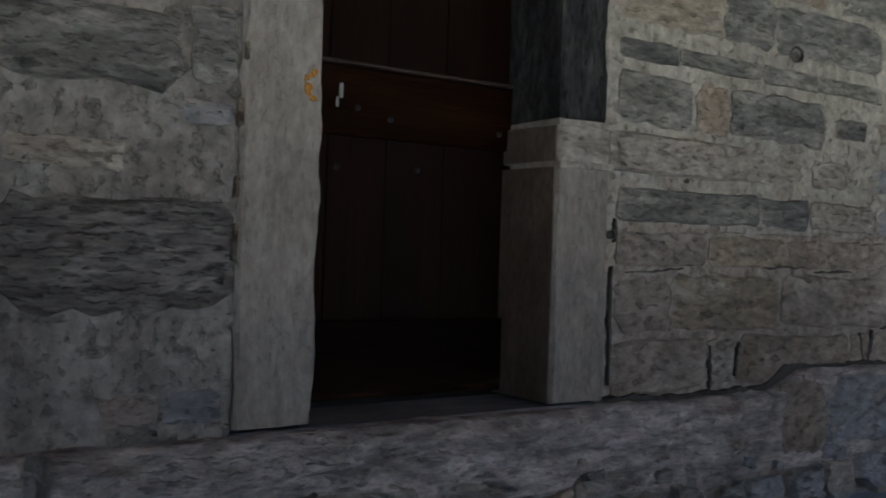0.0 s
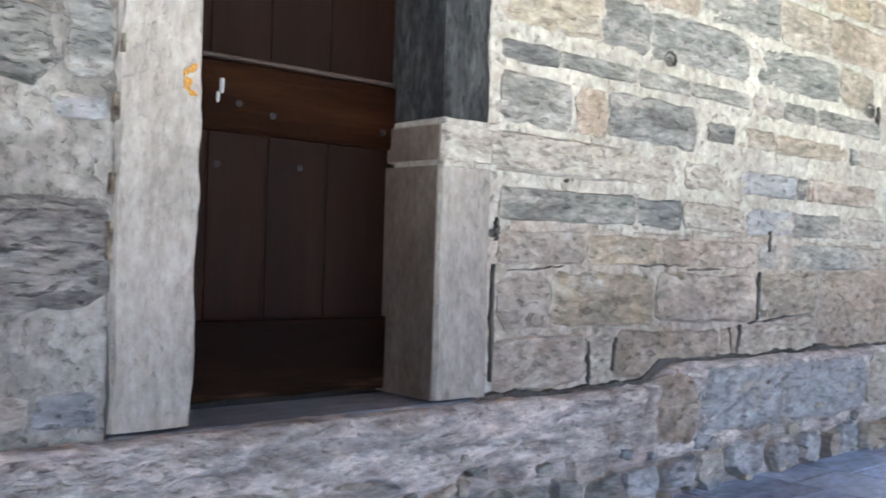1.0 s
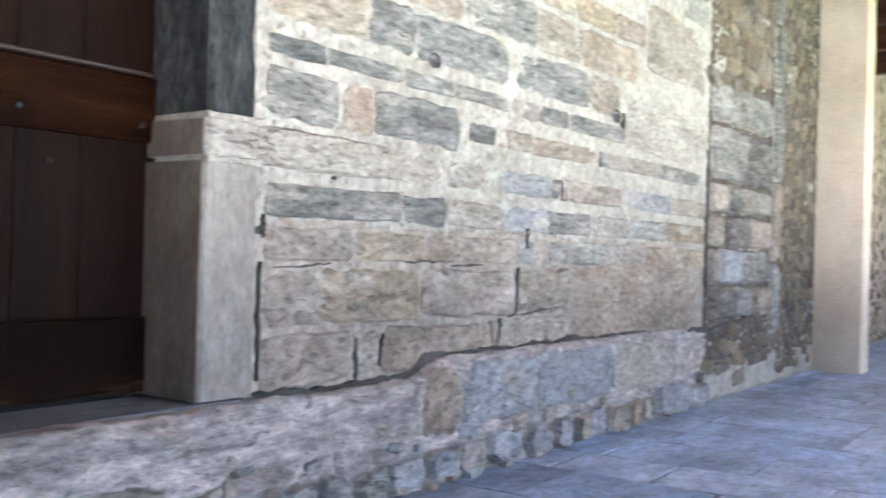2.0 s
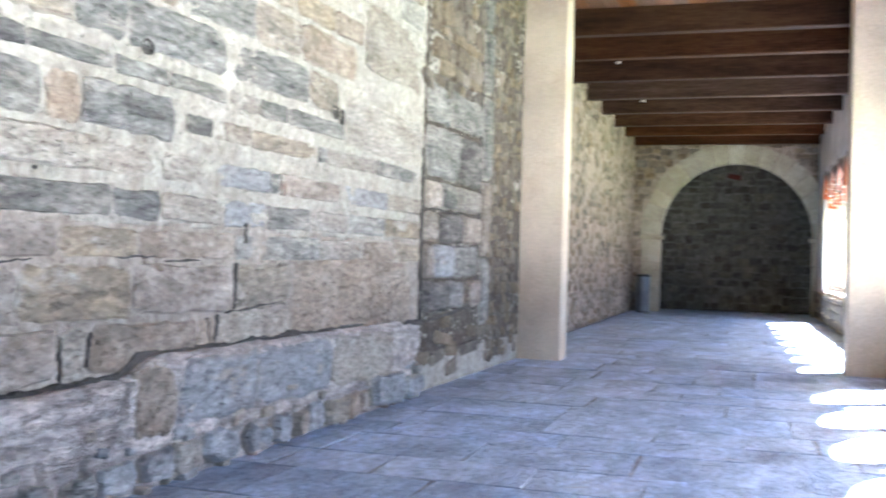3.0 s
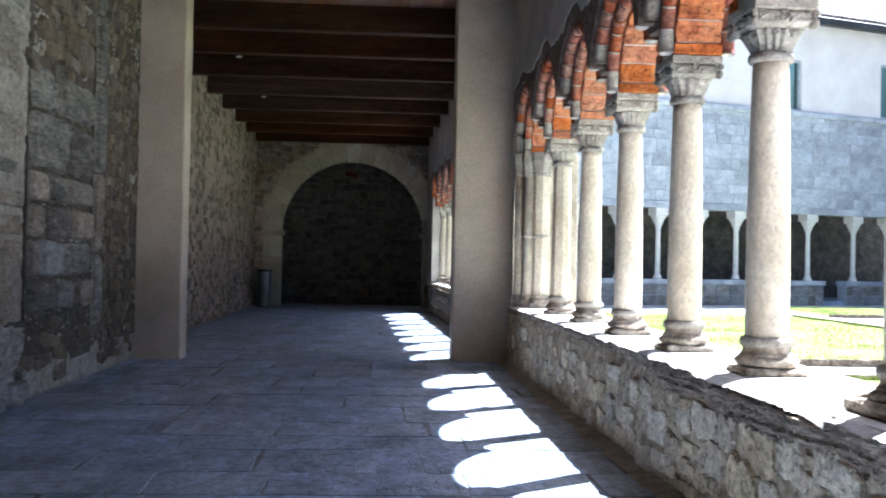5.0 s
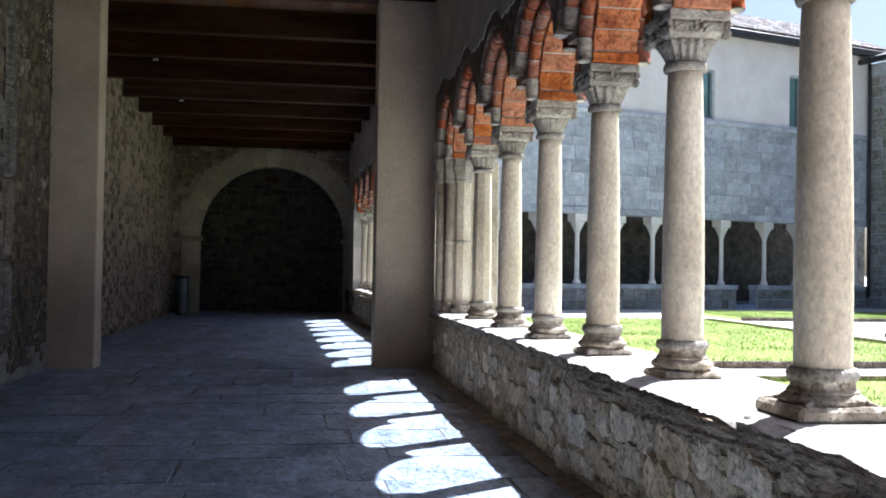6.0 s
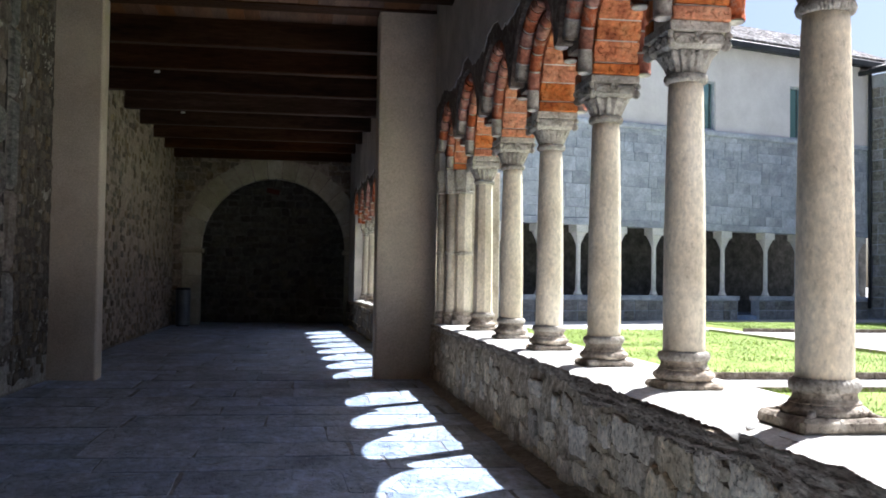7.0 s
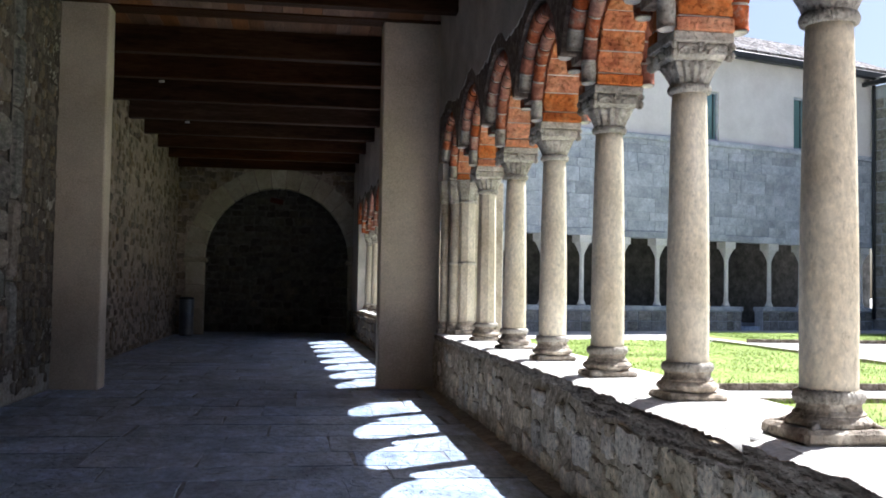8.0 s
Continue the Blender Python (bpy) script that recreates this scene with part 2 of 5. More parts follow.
GRAVEL = surface("gravel", [(.50, .48, .45), (.62, .60, .57), (.72, .70, .67)], 30, .95, .8, 90, stain=.2, grain=.4)
FAR_STONE = surface("far_stone", [(0.3136, 0.3472, 0.4032), (0.4368, 0.4704, 0.5264), (0.5600, 0.5936, 0.6384)], 2.5, .9, .4, 14, .07, .3, grain=.25)
FAR_PLASTER = surface("far_plaster", [(0.6600, 0.6215, 0.5995), (0.7260, 0.6930, 0.6710), (0.7920, 0.7590, 0.7370)], .8, .92, .1, 15, stain=.1, grain=.06)
FAR_MARBLE = surface("far_marble", [(.60, .59, .56), (.70, .69, .66), (.76, .75, .73)], 3, .75, .2, 30, stain=.15)
ROOF = surface("roof_tile", [(.15, .13, .12), (.32, .295, .28), (.60, .57, .55)], 5, .9, .4, 30, .45, .3, island=True)
GUTTER = surface("dark_gutter", [(.03, .032, .036), (.045, .047, .05), (.06, .06, .065)], 3, .4, .05, 20)
STEEL = surface("bin_steel", [(.10, .108, .12), (.14, .15, .165), (.19, .20, .215)], 3, .4, .05, 60, metal=.4, stain=.15)
DARK = surface("dark_plastic", [(.02, .02, .022), (.03, .03, .032), (.04, .04, .042)], 6, .5, .1, 40)
WHITE = surface("white_enamel", [(.432, .432, .420), (.468, .468, .456), (.492, .492, .480)], 6, .4, .05, 40, stain=.08, grain=.05)
RUST = surface("orange_lichen", [(.40, .17, .03), (.55, .27, .05), (.62, .36, .10)], 30, .95, .8, 90)
SIGNRED = surface("red_sign", [(.040, .007, .006), (.050, .009, .007), (.060, .011, .009)], 8, .6, .05, 40)
CARVED = surface("archivolt_stone", [(.280, .246, .174), (.350, .313, .231), (.406, .368, .282)], 4, .9, .4, 40, .1, .3, grain=.3)
PANE = bpy.data.materials.new("window_glass")
PANE.use_nodes = True
pb = PANE.node_tree.nodes["Principled BSDF"]
pb.inputs["Base Color"].default_value, pb.inputs["Roughness"].default_value, pb.inputs["Metallic"].default_value = (.16, .27, .27, 1), .08, .35


# ---------------------------------------------------------------- mesh helpers
def mesh_of(name, verts, faces, mat, smooth=False):
    me = bpy.data.meshes.new(name)
    me.from_pydata([tuple(v) for v in verts], [], faces)
    me.materials.append(mat)
    if smooth:
        me.shade_smooth()
    me.validate()
    return me


def part(name, me, parent=None, label="", at=None):
    ob = new(name, me)
    if parent is not None:
        ob.parent = parent
    if at is not None:
        ob.matrix_basis = at
    return tagged(ob, label)


def empty(name, label, category, group="", kind="", at=None):
    ob = tagged(new(name), label, category, group, kind)
    ob.empty_display_size = 0.1
    if at is not None:
        ob.matrix_basis = at
    return ob


class Build:
    """Collects boxes, lathes and strips into one vertex and face list."""

    def __init__(self):
        self.v, self.f = [], []

    def add(self, verts, faces):
        k = len(self.v)
        self.v += [Vector(q) for q in verts]
        self.f += [tuple(i + k for i in f) for f in faces]
        return self

    def box(self, x0, x1, y0, y1, z0, z1, bev=0.0, jit=0.0):
        """A box with chamfered edges; jit unsettles its corners."""
        if bev <= 0:
            c = [(x, y, z) for x in (x0, x1) for y in (y0, y1) for z in (z0, z1)]
            f = [(0, 1, 3, 2), (4, 6, 7, 5), (0, 4, 5, 1), (2, 3, 7, 6), (0, 2, 6, 4), (1, 5, 7, 3)]
            return self.add(c, f)
        bm = bmesh.new()
        bmesh.ops.create_cube(bm, size=1)
        for q in bm.verts:
            q.co = Vector(((x0 + x1) / 2 + q.co.x * (x1 - x0), (y0 + y1) / 2 + q.co.y * (y1 - y0), (z0 + z1) / 2 + q.co.z * (z1 - z0)))
            q.co += Vector([random.uniform(-jit, jit) for _ in range(3)])
        bmesh.ops.bevel(bm, geom=bm.edges[:], offset=bev, segments=1, affect="EDGES")
        bm.verts.index_update()
        self.add([q.co.copy() for q in bm.verts], [[q.index for q in f.verts] for f in bm.faces])
        bm.free()
        return self

    def lathe(self, profile, seg=24, flute=0.0, flutes=0, square=None, cx=0.0, cy=0.0):
        """Turns (radius, z) pairs about the upright axis; flute cuts ribs into it; square(i) blends ring i towards a square."""
        verts, faces = [], []
        for i, (r, z) in enumerate(profile):
            for j in range(seg):
                a = 2 * math.pi * j / seg
                rr = r * (1 + (flute * math.cos(flutes * a) if flutes else 0))
                k = square[i] if square else 0
                sq = 1 / max(abs(math.cos(a)), abs(math.sin(a)))
                rr *= (1 - k) + k * sq
                verts.append((cx + rr * math.cos(a), cy + rr * math.sin(a), z))
        for i in range(len(profile) - 1):
            for j in range(seg):
                a, b = i * seg + j, i * seg + (j + 1) % seg
                faces.append((a, b, b + seg, a + seg))
        faces.append(tuple(range(seg))[::-1])
        faces.append(tuple(range((len(profile) - 1) * seg, len(profile) * seg)))
        return self.add(verts, faces)

    def mesh(self, name, mat, smooth=False):
        return mesh_of(name, self.v, self.f, mat, smooth)


def rough_face(wide, high, step, swell, seed, keep=None, depth=0.3, fine=0.004):
    """A wall leaf: front at n = 0 in n, s, z with an uneven front of cells that keep(s, z) allows, and a back at -depth."""
    s0, s1 = wide
    z0, z1 = high
    ns, nz = max(1, round((s1 - s0) / step)), max(1, round((z1 - z0) / step))
    ds, dz = (s1 - s0) / ns, (z1 - z0) / nz
    b = Build()
    used = {}
    idx = {}

    def vert(i, j, back):
        key = (i, j, back)
        if key not in idx:
            s, z = s0 + i * ds, z0 + j * dz
            n = -depth if back else swell * noise.noise((s * 1.7 + seed, z * 1.7, seed)) + fine * (noise.noise((s * 8, z * 11, seed + 5.0)) + .5 * noise.noise((s * 21, z * 25, seed + 5.0)) + .35 * noise.noise((s * 43, z * 49, seed + 5.0)))
            idx[key] = len(b.v)
            b.v.append(Vector((n, s, z)))
        return idx[key]

    for i in range(ns):
        for j in range(nz):
            used[i, j] = keep is None or keep(s0 + (i + .5) * ds, z0 + (j + .5) * dz)
    for (i, j), u in used.items():
        if not u:
            continue
        b.f.append((vert(i, j, 0), vert(i + 1, j, 0), vert(i + 1, j + 1, 0), vert(i, j + 1, 0)))
        for di, dj, a, c in ((-1, 0, (i, j + 1), (i, j)), (1, 0, (i + 1, j), (i + 1, j + 1)), (0, -1, (i, j), (i + 1, j)), (0, 1, (i + 1, j + 1), (i, j + 1))):
            if not used.get((i + di, j + dj), False):
                b.f.append((vert(*a, 0), vert(*a, 1), vert(*c, 1), vert(*c, 0)))
    return b


def stone_build(w, h, proud, rng, n=14, ragged=0.06, sink=0.03):
    """One laid stone, its front at n = proud, rough outline about w by h; n, s, z with its middle at 0."""
    b = Build()
    ring, small = [], min(w, h)
    box4 = [(-w / 2, -h / 2), (w / 2, -h / 2), (w / 2, h / 2), (-w / 2, h / 2)]
    for (ay, az), (by, bz) in zip(box4, box4[1:] + box4[:1]):
        side = math.hypot(by - ay, bz - az)
        c0, c1 = (rng.uniform(.05, .16 + ragged) * small / side for _ in range(2))
        inner = max(0, round((n - 8) * side / (2 * (w + h))))
        for k in range(inner + 2):
            f = c0 + (1 - c0 - c1) * k / (inner + 1)
            j = ragged * small * .55
            ring.append((ay + (by - ay) * f + rng.uniform(-j, j), az + (bz - az) * f + rng.uniform(-j, j)))
    n = len(ring)
    e = min(w, h) * rng.uniform(.05, .1)
    tilt, lean = rng.uniform(-.012, .012), rng.uniform(-.012, .012)

    def at(n0, f, d):
        return [(n0 + d * (tilt * y + lean * z) / .3, y * f, z * f) for y, z in ring]

    f2 = 1 - 2 * e / max(min(w, h), .01) * .8
    inset = min(.035, .26 * small)
    core = [(proud * 1.08 + (tilt * y + lean * z) / .3, y * (1 - 2 * inset / w), z * (1 - 2 * inset / h)) for y, z in ring]
    b.add(at(-sink, 1.02, 0) + at(proud * .35, 1.0, .6) + at(proud, f2, 1) + core, [])
    for r in (0, 1, 2):
        for k in range(n):
            a, c = r * n + k, r * n + (k + 1) % n
            b.f.append((a, c, c + n, a + n))
    b.f.append(tuple(range(3 * n, 4 * n)))
    return b


def laid(name, b, mat):
    """A stone's mesh with the mortar's reach over its edges: full at the rim, none in the middle."""
    me = b.mesh(name, mat)
    n = len(b.v) // 4
    me.attributes.new("mortar_edge", "FLOAT", "POINT").data.foreach_set("value", [.9] * n + [.5] * n + [.3] * n + [.0] * n)
    return me


def masonry(parent, courses, seed, name="stone", proud=.008, joint=.03, ragged=.06):
    """Courses of laid stones: (bottom, top, joints along the wall, kinds). A blank kind leaves mortar."""
    rng = random.Random(seed)
    for z0, z1, cuts, kinds in courses:
        for a, c, k in zip(cuts, cuts[1:], kinds):
            if k == " ":
                continue
            w, h = c - a - joint * rng.uniform(.6, 1.4), z1 - z0 - joint * rng.uniform(.2, 1)
            me = laid(name, stone_build(w, h, proud * rng.uniform(.5, 1.5) * (1.7 if w * h > .12 or a > 5.3 else 1), rng, ragged=ragged * min(1, .25 / max(w, h) + .35), n=30 if w > .6 else 20), STONE[k])
            part(name, me, parent, at=pose(0, (a + c) / 2, (z0 + z1) / 2, rng.uniform(-1.2, 1.2)))


def random_courses(s0, s1, z0, z1, high, wide, kinds, rng, miss=0.0):
    z, out = z0, []
    while z < z1 - .04:
        h = min(rng.uniform(*high), z1 - z)
        cuts, s = [s0], s0
        while s < s1 - wide[0] * .6:
            s = min(s1, s + rng.uniform(*wide))
            cuts.append(s)
        out.append((z, z + h, cuts, "".join(" " if rng.random() < miss else rng.choice(kinds) for _ in cuts[1:])))
        z += h
    return out


def rubble(s0, s1, z0, z1, high, wide, rng, proud=(.004, .03), keep=None, ragged=.16, n=8, dens=.93):
    """Uncoursed rubble as one joined part."""
    b = Build()
    z = z0
    while z < z1 - .03:
        h = min(rng.uniform(*high), z1 - z)
        s = s0 - rng.uniform(0, wide[1])
        while s < s1:
            w = rng.uniform(*wide)
            cs, cz = s + w / 2, z + h / 2 + rng.uniform(-.3, .3) * h * .5
            if s0 < cs < s1 and rng.random() < dens and (keep is None or keep(cs, cz)):
                st = stone_build(w * rng.uniform(.8, 1.02), h * rng.uniform(.7, 1.1), rng.uniform(*proud), rng, n=n, ragged=ragged)
                t = rng.uniform(-.15, .15)
                b.add([(q.x, cs + q.y * math.cos(t) - q.z * math.sin(t), cz + q.y * math.sin(t) + q.z * math.cos(t)) for q in st.v], st.f)
            s += w
        z += h
    return b


# ---------------------------------------------------------------- inner wall of the walk, with its doorway (local axes: out, along, up)
LEAN = math.degrees(math.atan(.0218))
WEST = pose(-2.76 - .0218 * 11.8, 0, 0, 0, 0, -LEAN)
DOOR_S0, DOOR_S1, SILL = 1.36, 2.98, .60
wall_west = empty("wall_west", "old stone wall of the covered walk, cream mortar over uneven blocks", "wall", kind="structure", at=WEST)


def not_door(s, z):
    return not (DOOR_S0 < s < DOOR_S1 and SILL - .05 < z < 2.95)



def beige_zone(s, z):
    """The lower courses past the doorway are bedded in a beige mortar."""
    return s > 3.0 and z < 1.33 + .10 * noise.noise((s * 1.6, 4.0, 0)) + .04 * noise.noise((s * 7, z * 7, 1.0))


# left of the door the mortar is darkened, standing in for light falloff
for lab, mat, test in (("grey mortar, darkened for the weaker light left of the door", MORTAR_GREY, lambda s, z: s < 1.4 and not_door(s, z)), ("cream lime mortar", MORTAR, lambda s, z: s >= 1.4 and not_door(s, z) and not beige_zone(s, z)), ("beige mortar of the lower courses", MORTAR_BEIGE, lambda s, z: not_door(s, z) and beige_zone(s, z))):
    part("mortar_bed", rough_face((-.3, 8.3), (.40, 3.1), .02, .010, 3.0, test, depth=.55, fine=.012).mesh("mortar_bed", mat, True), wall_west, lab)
part("mortar_bed", rough_face((-6, -.3), (0, 4.4), .07, .010, 3.0, depth=.55, fine=.012).mesh("mortar_bed", MORTAR_GREY, True), wall_west)
part("mortar_bed", rough_face((8.3, 12.0), (0, 4.4), .036, .010, 3.0, depth=.55, fine=.012).mesh("mortar_bed", MORTAR, True), wall_west)
part("mortar_bed", rough_face((-.3, 8.3), (3.1, 4.4), .05, .010, 3.0, depth=.55, fine=.012).mesh("mortar_bed", MORTAR, True), wall_west)
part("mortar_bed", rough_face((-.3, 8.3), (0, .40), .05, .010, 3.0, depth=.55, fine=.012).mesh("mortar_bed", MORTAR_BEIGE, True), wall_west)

part("core", Build().box(-.54, -.06, -5.95, 1.28, 0, 4.39).box(-.54, -.06, 3.06, 11.95, 0, 4.39).box(-.54, -.06, 1.28, 3.06, 3.22, 4.39).box(-.54, -.06, 1.28, 3.06, 0, .46)
     .mesh("core", MORTAR_GREY), wall_west)

# footing of the wall, standing proud under a sloping ledge
rng = random.Random(5)


def ledge_height(s):
    step = .555 + .09 * max(0, min(1, (s - 4.05) / .25)) - .05 * max(0, min(1, (s - 7.6) / .8))
    return step + .012 * noise.noise((s * 3.1, 0, 7.0))


footing = empty("wall_footing", "low rubble footing of the wall, pale worn stones with open joints", "wall footing", kind="structure", at=WEST)
b = Build()
COLS, ROWS_F = 720, 36
GAPS = ((3.0, .27, .36, .05), (4.05, .48, .05, .2), (3.5, .2, .05, .12), (3.78, .2, .04, .12), (1.7, .33, .5, .03), (2.35, .3, .3, .03), (5.8, .22, .05, .14), (6.83, .25, .04, .1), (4.5, .4, .03, .2), (.75, .5, .06, .16), (5.32, .42, .03, .2), (6.36, .4, .03, .2))
for i in range(COLS + 1):
    s = -2 + 10.3 * i / COLS
    top = ledge_height(s)
    fade = max(0, min(1, (8.3 - s) / .9))
    slab = .415 + .015 * noise.noise((s * 1.3, 2.0, 5.0))
    for k in range(ROWS_F):
        f = k / (ROWS_F - 1)
        z = top + .02 - (top + .03) * max(0, f - .12) / .88
        n0 = -.02 + .10 * min(1, f / .16) - .012 * max(0, f - .16) - .035 * max(0, min(1, (.21 - z) / .04))
        layer = .024 * noise.noise((s * 2.2, z * 26, 3.0)) + .026 * noise.noise((s * 5, z * 9, 2.0)) + .018 * noise.noise((s * 15, z * 21, 9.0)) + .010 * noise.noise((s * 37, z * 43, 4.0))
        gap = -.05 * max(0, noise.noise((s * 6.5, z * 5, 14.0)) - .28) * (1 if z < .3 else .5)
        for gs, gz, gw, gh in GAPS:
            d = max(abs(s - gs) / gw, abs(z + .06 * (s - gs) - gz) / gh) * 2 + .25 * noise.noise((s * 17, z * 17, 3.0))
            gap -= .10 * max(0, min(1, (1.1 - d) / .35))
        if s < 4.05:
            gap += .022 * max(0, min(1, (z - slab) / .015)) - .035 * max(0, 1 - abs(z - slab) / .018) * (noise.noise((s * 2.1, 1.0, 8.0)) > -.1)
        inner = 0 < k < ROWS_F - 1
        b.v.append(Vector((max(n0 * fade, -.1) + ((layer + gap) * (1 if s < 4 else .6) if inner else 0), s, z + (.012 * noise.noise((s * 7, k * 1.3, 6.0)) if inner else 0))))
for i in range(COLS):
    for k in range(ROWS_F - 1):
        a = i * ROWS_F + k
        b.f.append((a + ROWS_F, a, a + 1, a + ROWS_F + 1))
part("footing_bed", b.mesh("footing_bed", FOOTING, True), footing)
tall_row = [4.12, 4.48, 5.3, 6.35, 7.5]
for a, c, k in zip(tall_row, tall_row[1:], "buup"):
    top, low = ledge_height((a + c) / 2), .27
    me = laid("stone", stone_build(c - a - .02, top - low - .02, .02, rng, ragged=.1, n=26), STONE[k])
    part("stone", me, footing, at=pose(.072, (a + c) / 2, (top + low) / 2 - .01, rng.uniform(-2, 2)))
low_row = [(-.6, .1), (.25, .7), (.8, 1.25), (1.3, 1.75), (1.85, 2.3), (2.35, 2.75), (3.05, 3.3), (3.38, 3.56), (3.66, 3.86), (3.9, 4.15), (4.2, 4.44), (4.47, 4.7), (4.75, 5.1), (5.2, 5.5), (5.55, 5.75),
           (5.82, 5.95), (6.0, 6.25), (6.3, 6.6), (6.62, 6.8), (6.86, 7.0), (7.05, 7.75), (7.8, 8.15)]
for a, c in low_row:
    h = rng.uniform(.13, .19) if c - a < .5 else .24
    me = laid("stone", stone_build(c - a, h, rng.uniform(.03, .065), rng, ragged=.2, sink=.06), STONE[rng.choice("uuupub" if a > 4 else "uguu")])
    part("stone", me, footing, at=pose(.058, (a + c) / 2, rng.uniform(.09, .13) + (.03 if c - a > .5 else 0), rng.uniform(-7, 7)))
for _ in range(70):
    s = rng.uniform(-.5, 8.2)
    me = stone_build(rng.uniform(.05, .16), rng.uniform(.03, .08), rng.uniform(.02, .04), rng, ragged=.2, n=8).mesh("stone_chip", STONE[rng.choice("ubpg")])
    part("stone_chip", me, footing, at=pose(.06, s, rng.choice((.02, .03, .22, .24, .33)) + rng.uniform(-.015, .02), rng.uniform(-20, 20)))
# the laid blocks beside the doorway
COURSES = [
    (.60, .835, (3.05, 3.66, 3.86, 4.76, 4.95, 5.84), "bpbbp"),
    (.86, 1.125, (3.06, 3.4, 4.18, 5.13, 5.82), "bobo"),
    (.62, 1.165, (5.84, 7.95), "b"),
    (1.15, 1.305, (3.06, 3.65, 4.22, 4.48, 5.13, 5.34, 6.23, 7.0, 7.62, 8.22), "bobbggpbo"),
    (1.345, 1.495, (3.06, 4.0, 4.4, 5.0, 5.5, 6.1, 6.7, 7.4, 8.2), "gdpugpgo"),
    (1.55, 1.725, (2.99, 4.36), "p"),
    (1.56, 1.70, (4.4, 4.88, 5.54, 5.66, 5.73, 6.55, 6.66, 7.45, 8.2), "pudrb up"),
    (1.76, 1.985, (3.04, 3.53, 3.77, 4.51), "gbg"),
    (1.82, 1.935, (4.6, 4.88, 5.28, 6.18, 6.3, 7.2, 8.15), "dpogpg"),
    (2.035, 2.125, (3.05, 3.42, 4.0, 4.45, 5.0), "ddgg"),
    (2.02, 2.13, (5.05, 5.38, 5.75, 6.6), "pgg"),
    (1.98, 2.36, (6.62, 8.22), "p"),
    (2.19, 2.43, (3.03, 3.71, 4.09, 4.98, 6.02, 6.5), "oggdo"),
    (2.46, 2.72, (3.03, 3.8, 4.5, 5.3, 5.9, 6.8), "gbgob"),
    (2.6, 3.12, (6.95, 8.22), "p"),
    (2.75, 2.92, (3.03, 3.6, 4.3, 4.7, 5.3, 5.8, 6.4, 6.9), "gbdgoob"),
    (.975, 1.325, (.64, 1.355), "k"),
    (1.66, 1.9, (.1, .62, 1.17), "gg"),
    (1.70, 1.95, (1.19, 1.35), "g"),
    (1.56, 1.65, (1.16, 1.34), "u"),
    (1.76, 1.985, (4.53, 5.26), " "),
    (1.40, 1.50, (.64, 1.0), "p"),
    (1.36, 1.6, (-.2, .62), "b"),
    (.62, .73, (.92, 1.12, 1.33), "bu"),
    (.85, 1.3, (-.5, .6), "p"),
]
masonry(wall_west, COURSES, 11, proud=.010, joint=.014, ragged=.12)
rng = random.Random(21)
masonry(wall_west, random_courses(1.4, 8.2, 3.15, 4.35, (.2, .28), (.35, .8), "gbgodp", rng, .1), 12)
masonry(wall_west, random_courses(-4, .5, .65, 4.3, (.22, .32), (.5, .9), "gbpug", rng, .25), 13)
masonry(wall_west, [(1.98, 2.5, (.0, .6, 1.3), "bg"), (2.52, 2.9, (.0, .7, 1.3), "gb")], 14)
# quoined strip and the rubble between it and the pier, bedded in brown earthy mortar
part("earthy_bed", rough_face((8.27, 11.75), (.3, 4.39), .036, .007, 3.0, depth=.03, fine=.010).mesh("earthy_bed", EARTHY, True), wall_west, "brown earthy mortar", pose(.002, 0, 0))
QUOINS = [(.70, .97, (8.3, 8.95, 9.5, 9.95), "kgb"), (1.0, 1.31, (8.3, 8.5, 9.15, 9.92), "bug"), (1.33, 1.62, (8.3, 8.62, 8.72, 9.4, 9.95), "p kb"), (1.64, 1.88, (8.3, 8.72, 9.1, 9.88), "bgp"),
          (1.92, 2.38, (8.3, 9.22, 9.95), "gk"), (2.42, 2.78, (8.3, 8.95, 9.95), "gg")]
masonry(wall_west, QUOINS, 15, proud=.03, joint=.028, ragged=.13)
masonry(wall_west, [(.5, 1.2, (10.03, 10.28), "g"), (1.22, 2.0, (10.03, 10.28), "b"), (2.02, 2.9, (10.03, 10.28), "g"), (2.92, 3.6, (10.03, 10.28), "d"), (3.6, 4.3, (10.03, 10.28), "g")], 16, proud=.03, joint=.02)
masonry(wall_west, [(.02, .3, (7.0, 7.72, 8.25), "pu")], 17, proud=.03)
tagged(part("rubble_fill", rubble(8.28, 10.0, 2.7, 4.35, (.1, .26), (.12, .42), rng, (.015, .05), dens=.85, ragged=.24).mesh("rubble_fill", RUBBLE_PALE), wall_west), kind="stuff")
tagged(part("rubble_fill", rubble(10.3, 11.6, .1, 4.35, (.07, .15), (.07, .2), rng, (.012, .03), dens=.55, ragged=.26).mesh("rubble_fill", RUBBLE_PALE), wall_west), kind="stuff")
tagged(part("rubble_fill", rubble(8.2, 10.3, .02, .66, (.09, .2), (.22, .6), rng, (.004, .022), dens=.6, ragged=.2).mesh("rubble_fill", RUBBLE_PALE), wall_west), kind="stuff")
wall_beyond = empty("wall_beyond", "rubble wall of the walk past the piers, brown and grey stones", "wall", kind="structure", at=pose(-3.0, 0, 0))
part("mortar_bed", rough_face((11.9, 25.3), (0, 4.4), .075, .014, 4.0, depth=.5).mesh("mortar_bed", MORTAR_LOW, True), wall_beyond)
tagged(part("rubble_fill", rubble(12.1, 25.1, .03, 4.38, (.07, .15), (.09, .26), rng, (.002, .02), dens=.4, ragged=.26).mesh("rubble_fill", RUBBLE), wall_beyond), kind="stuff")
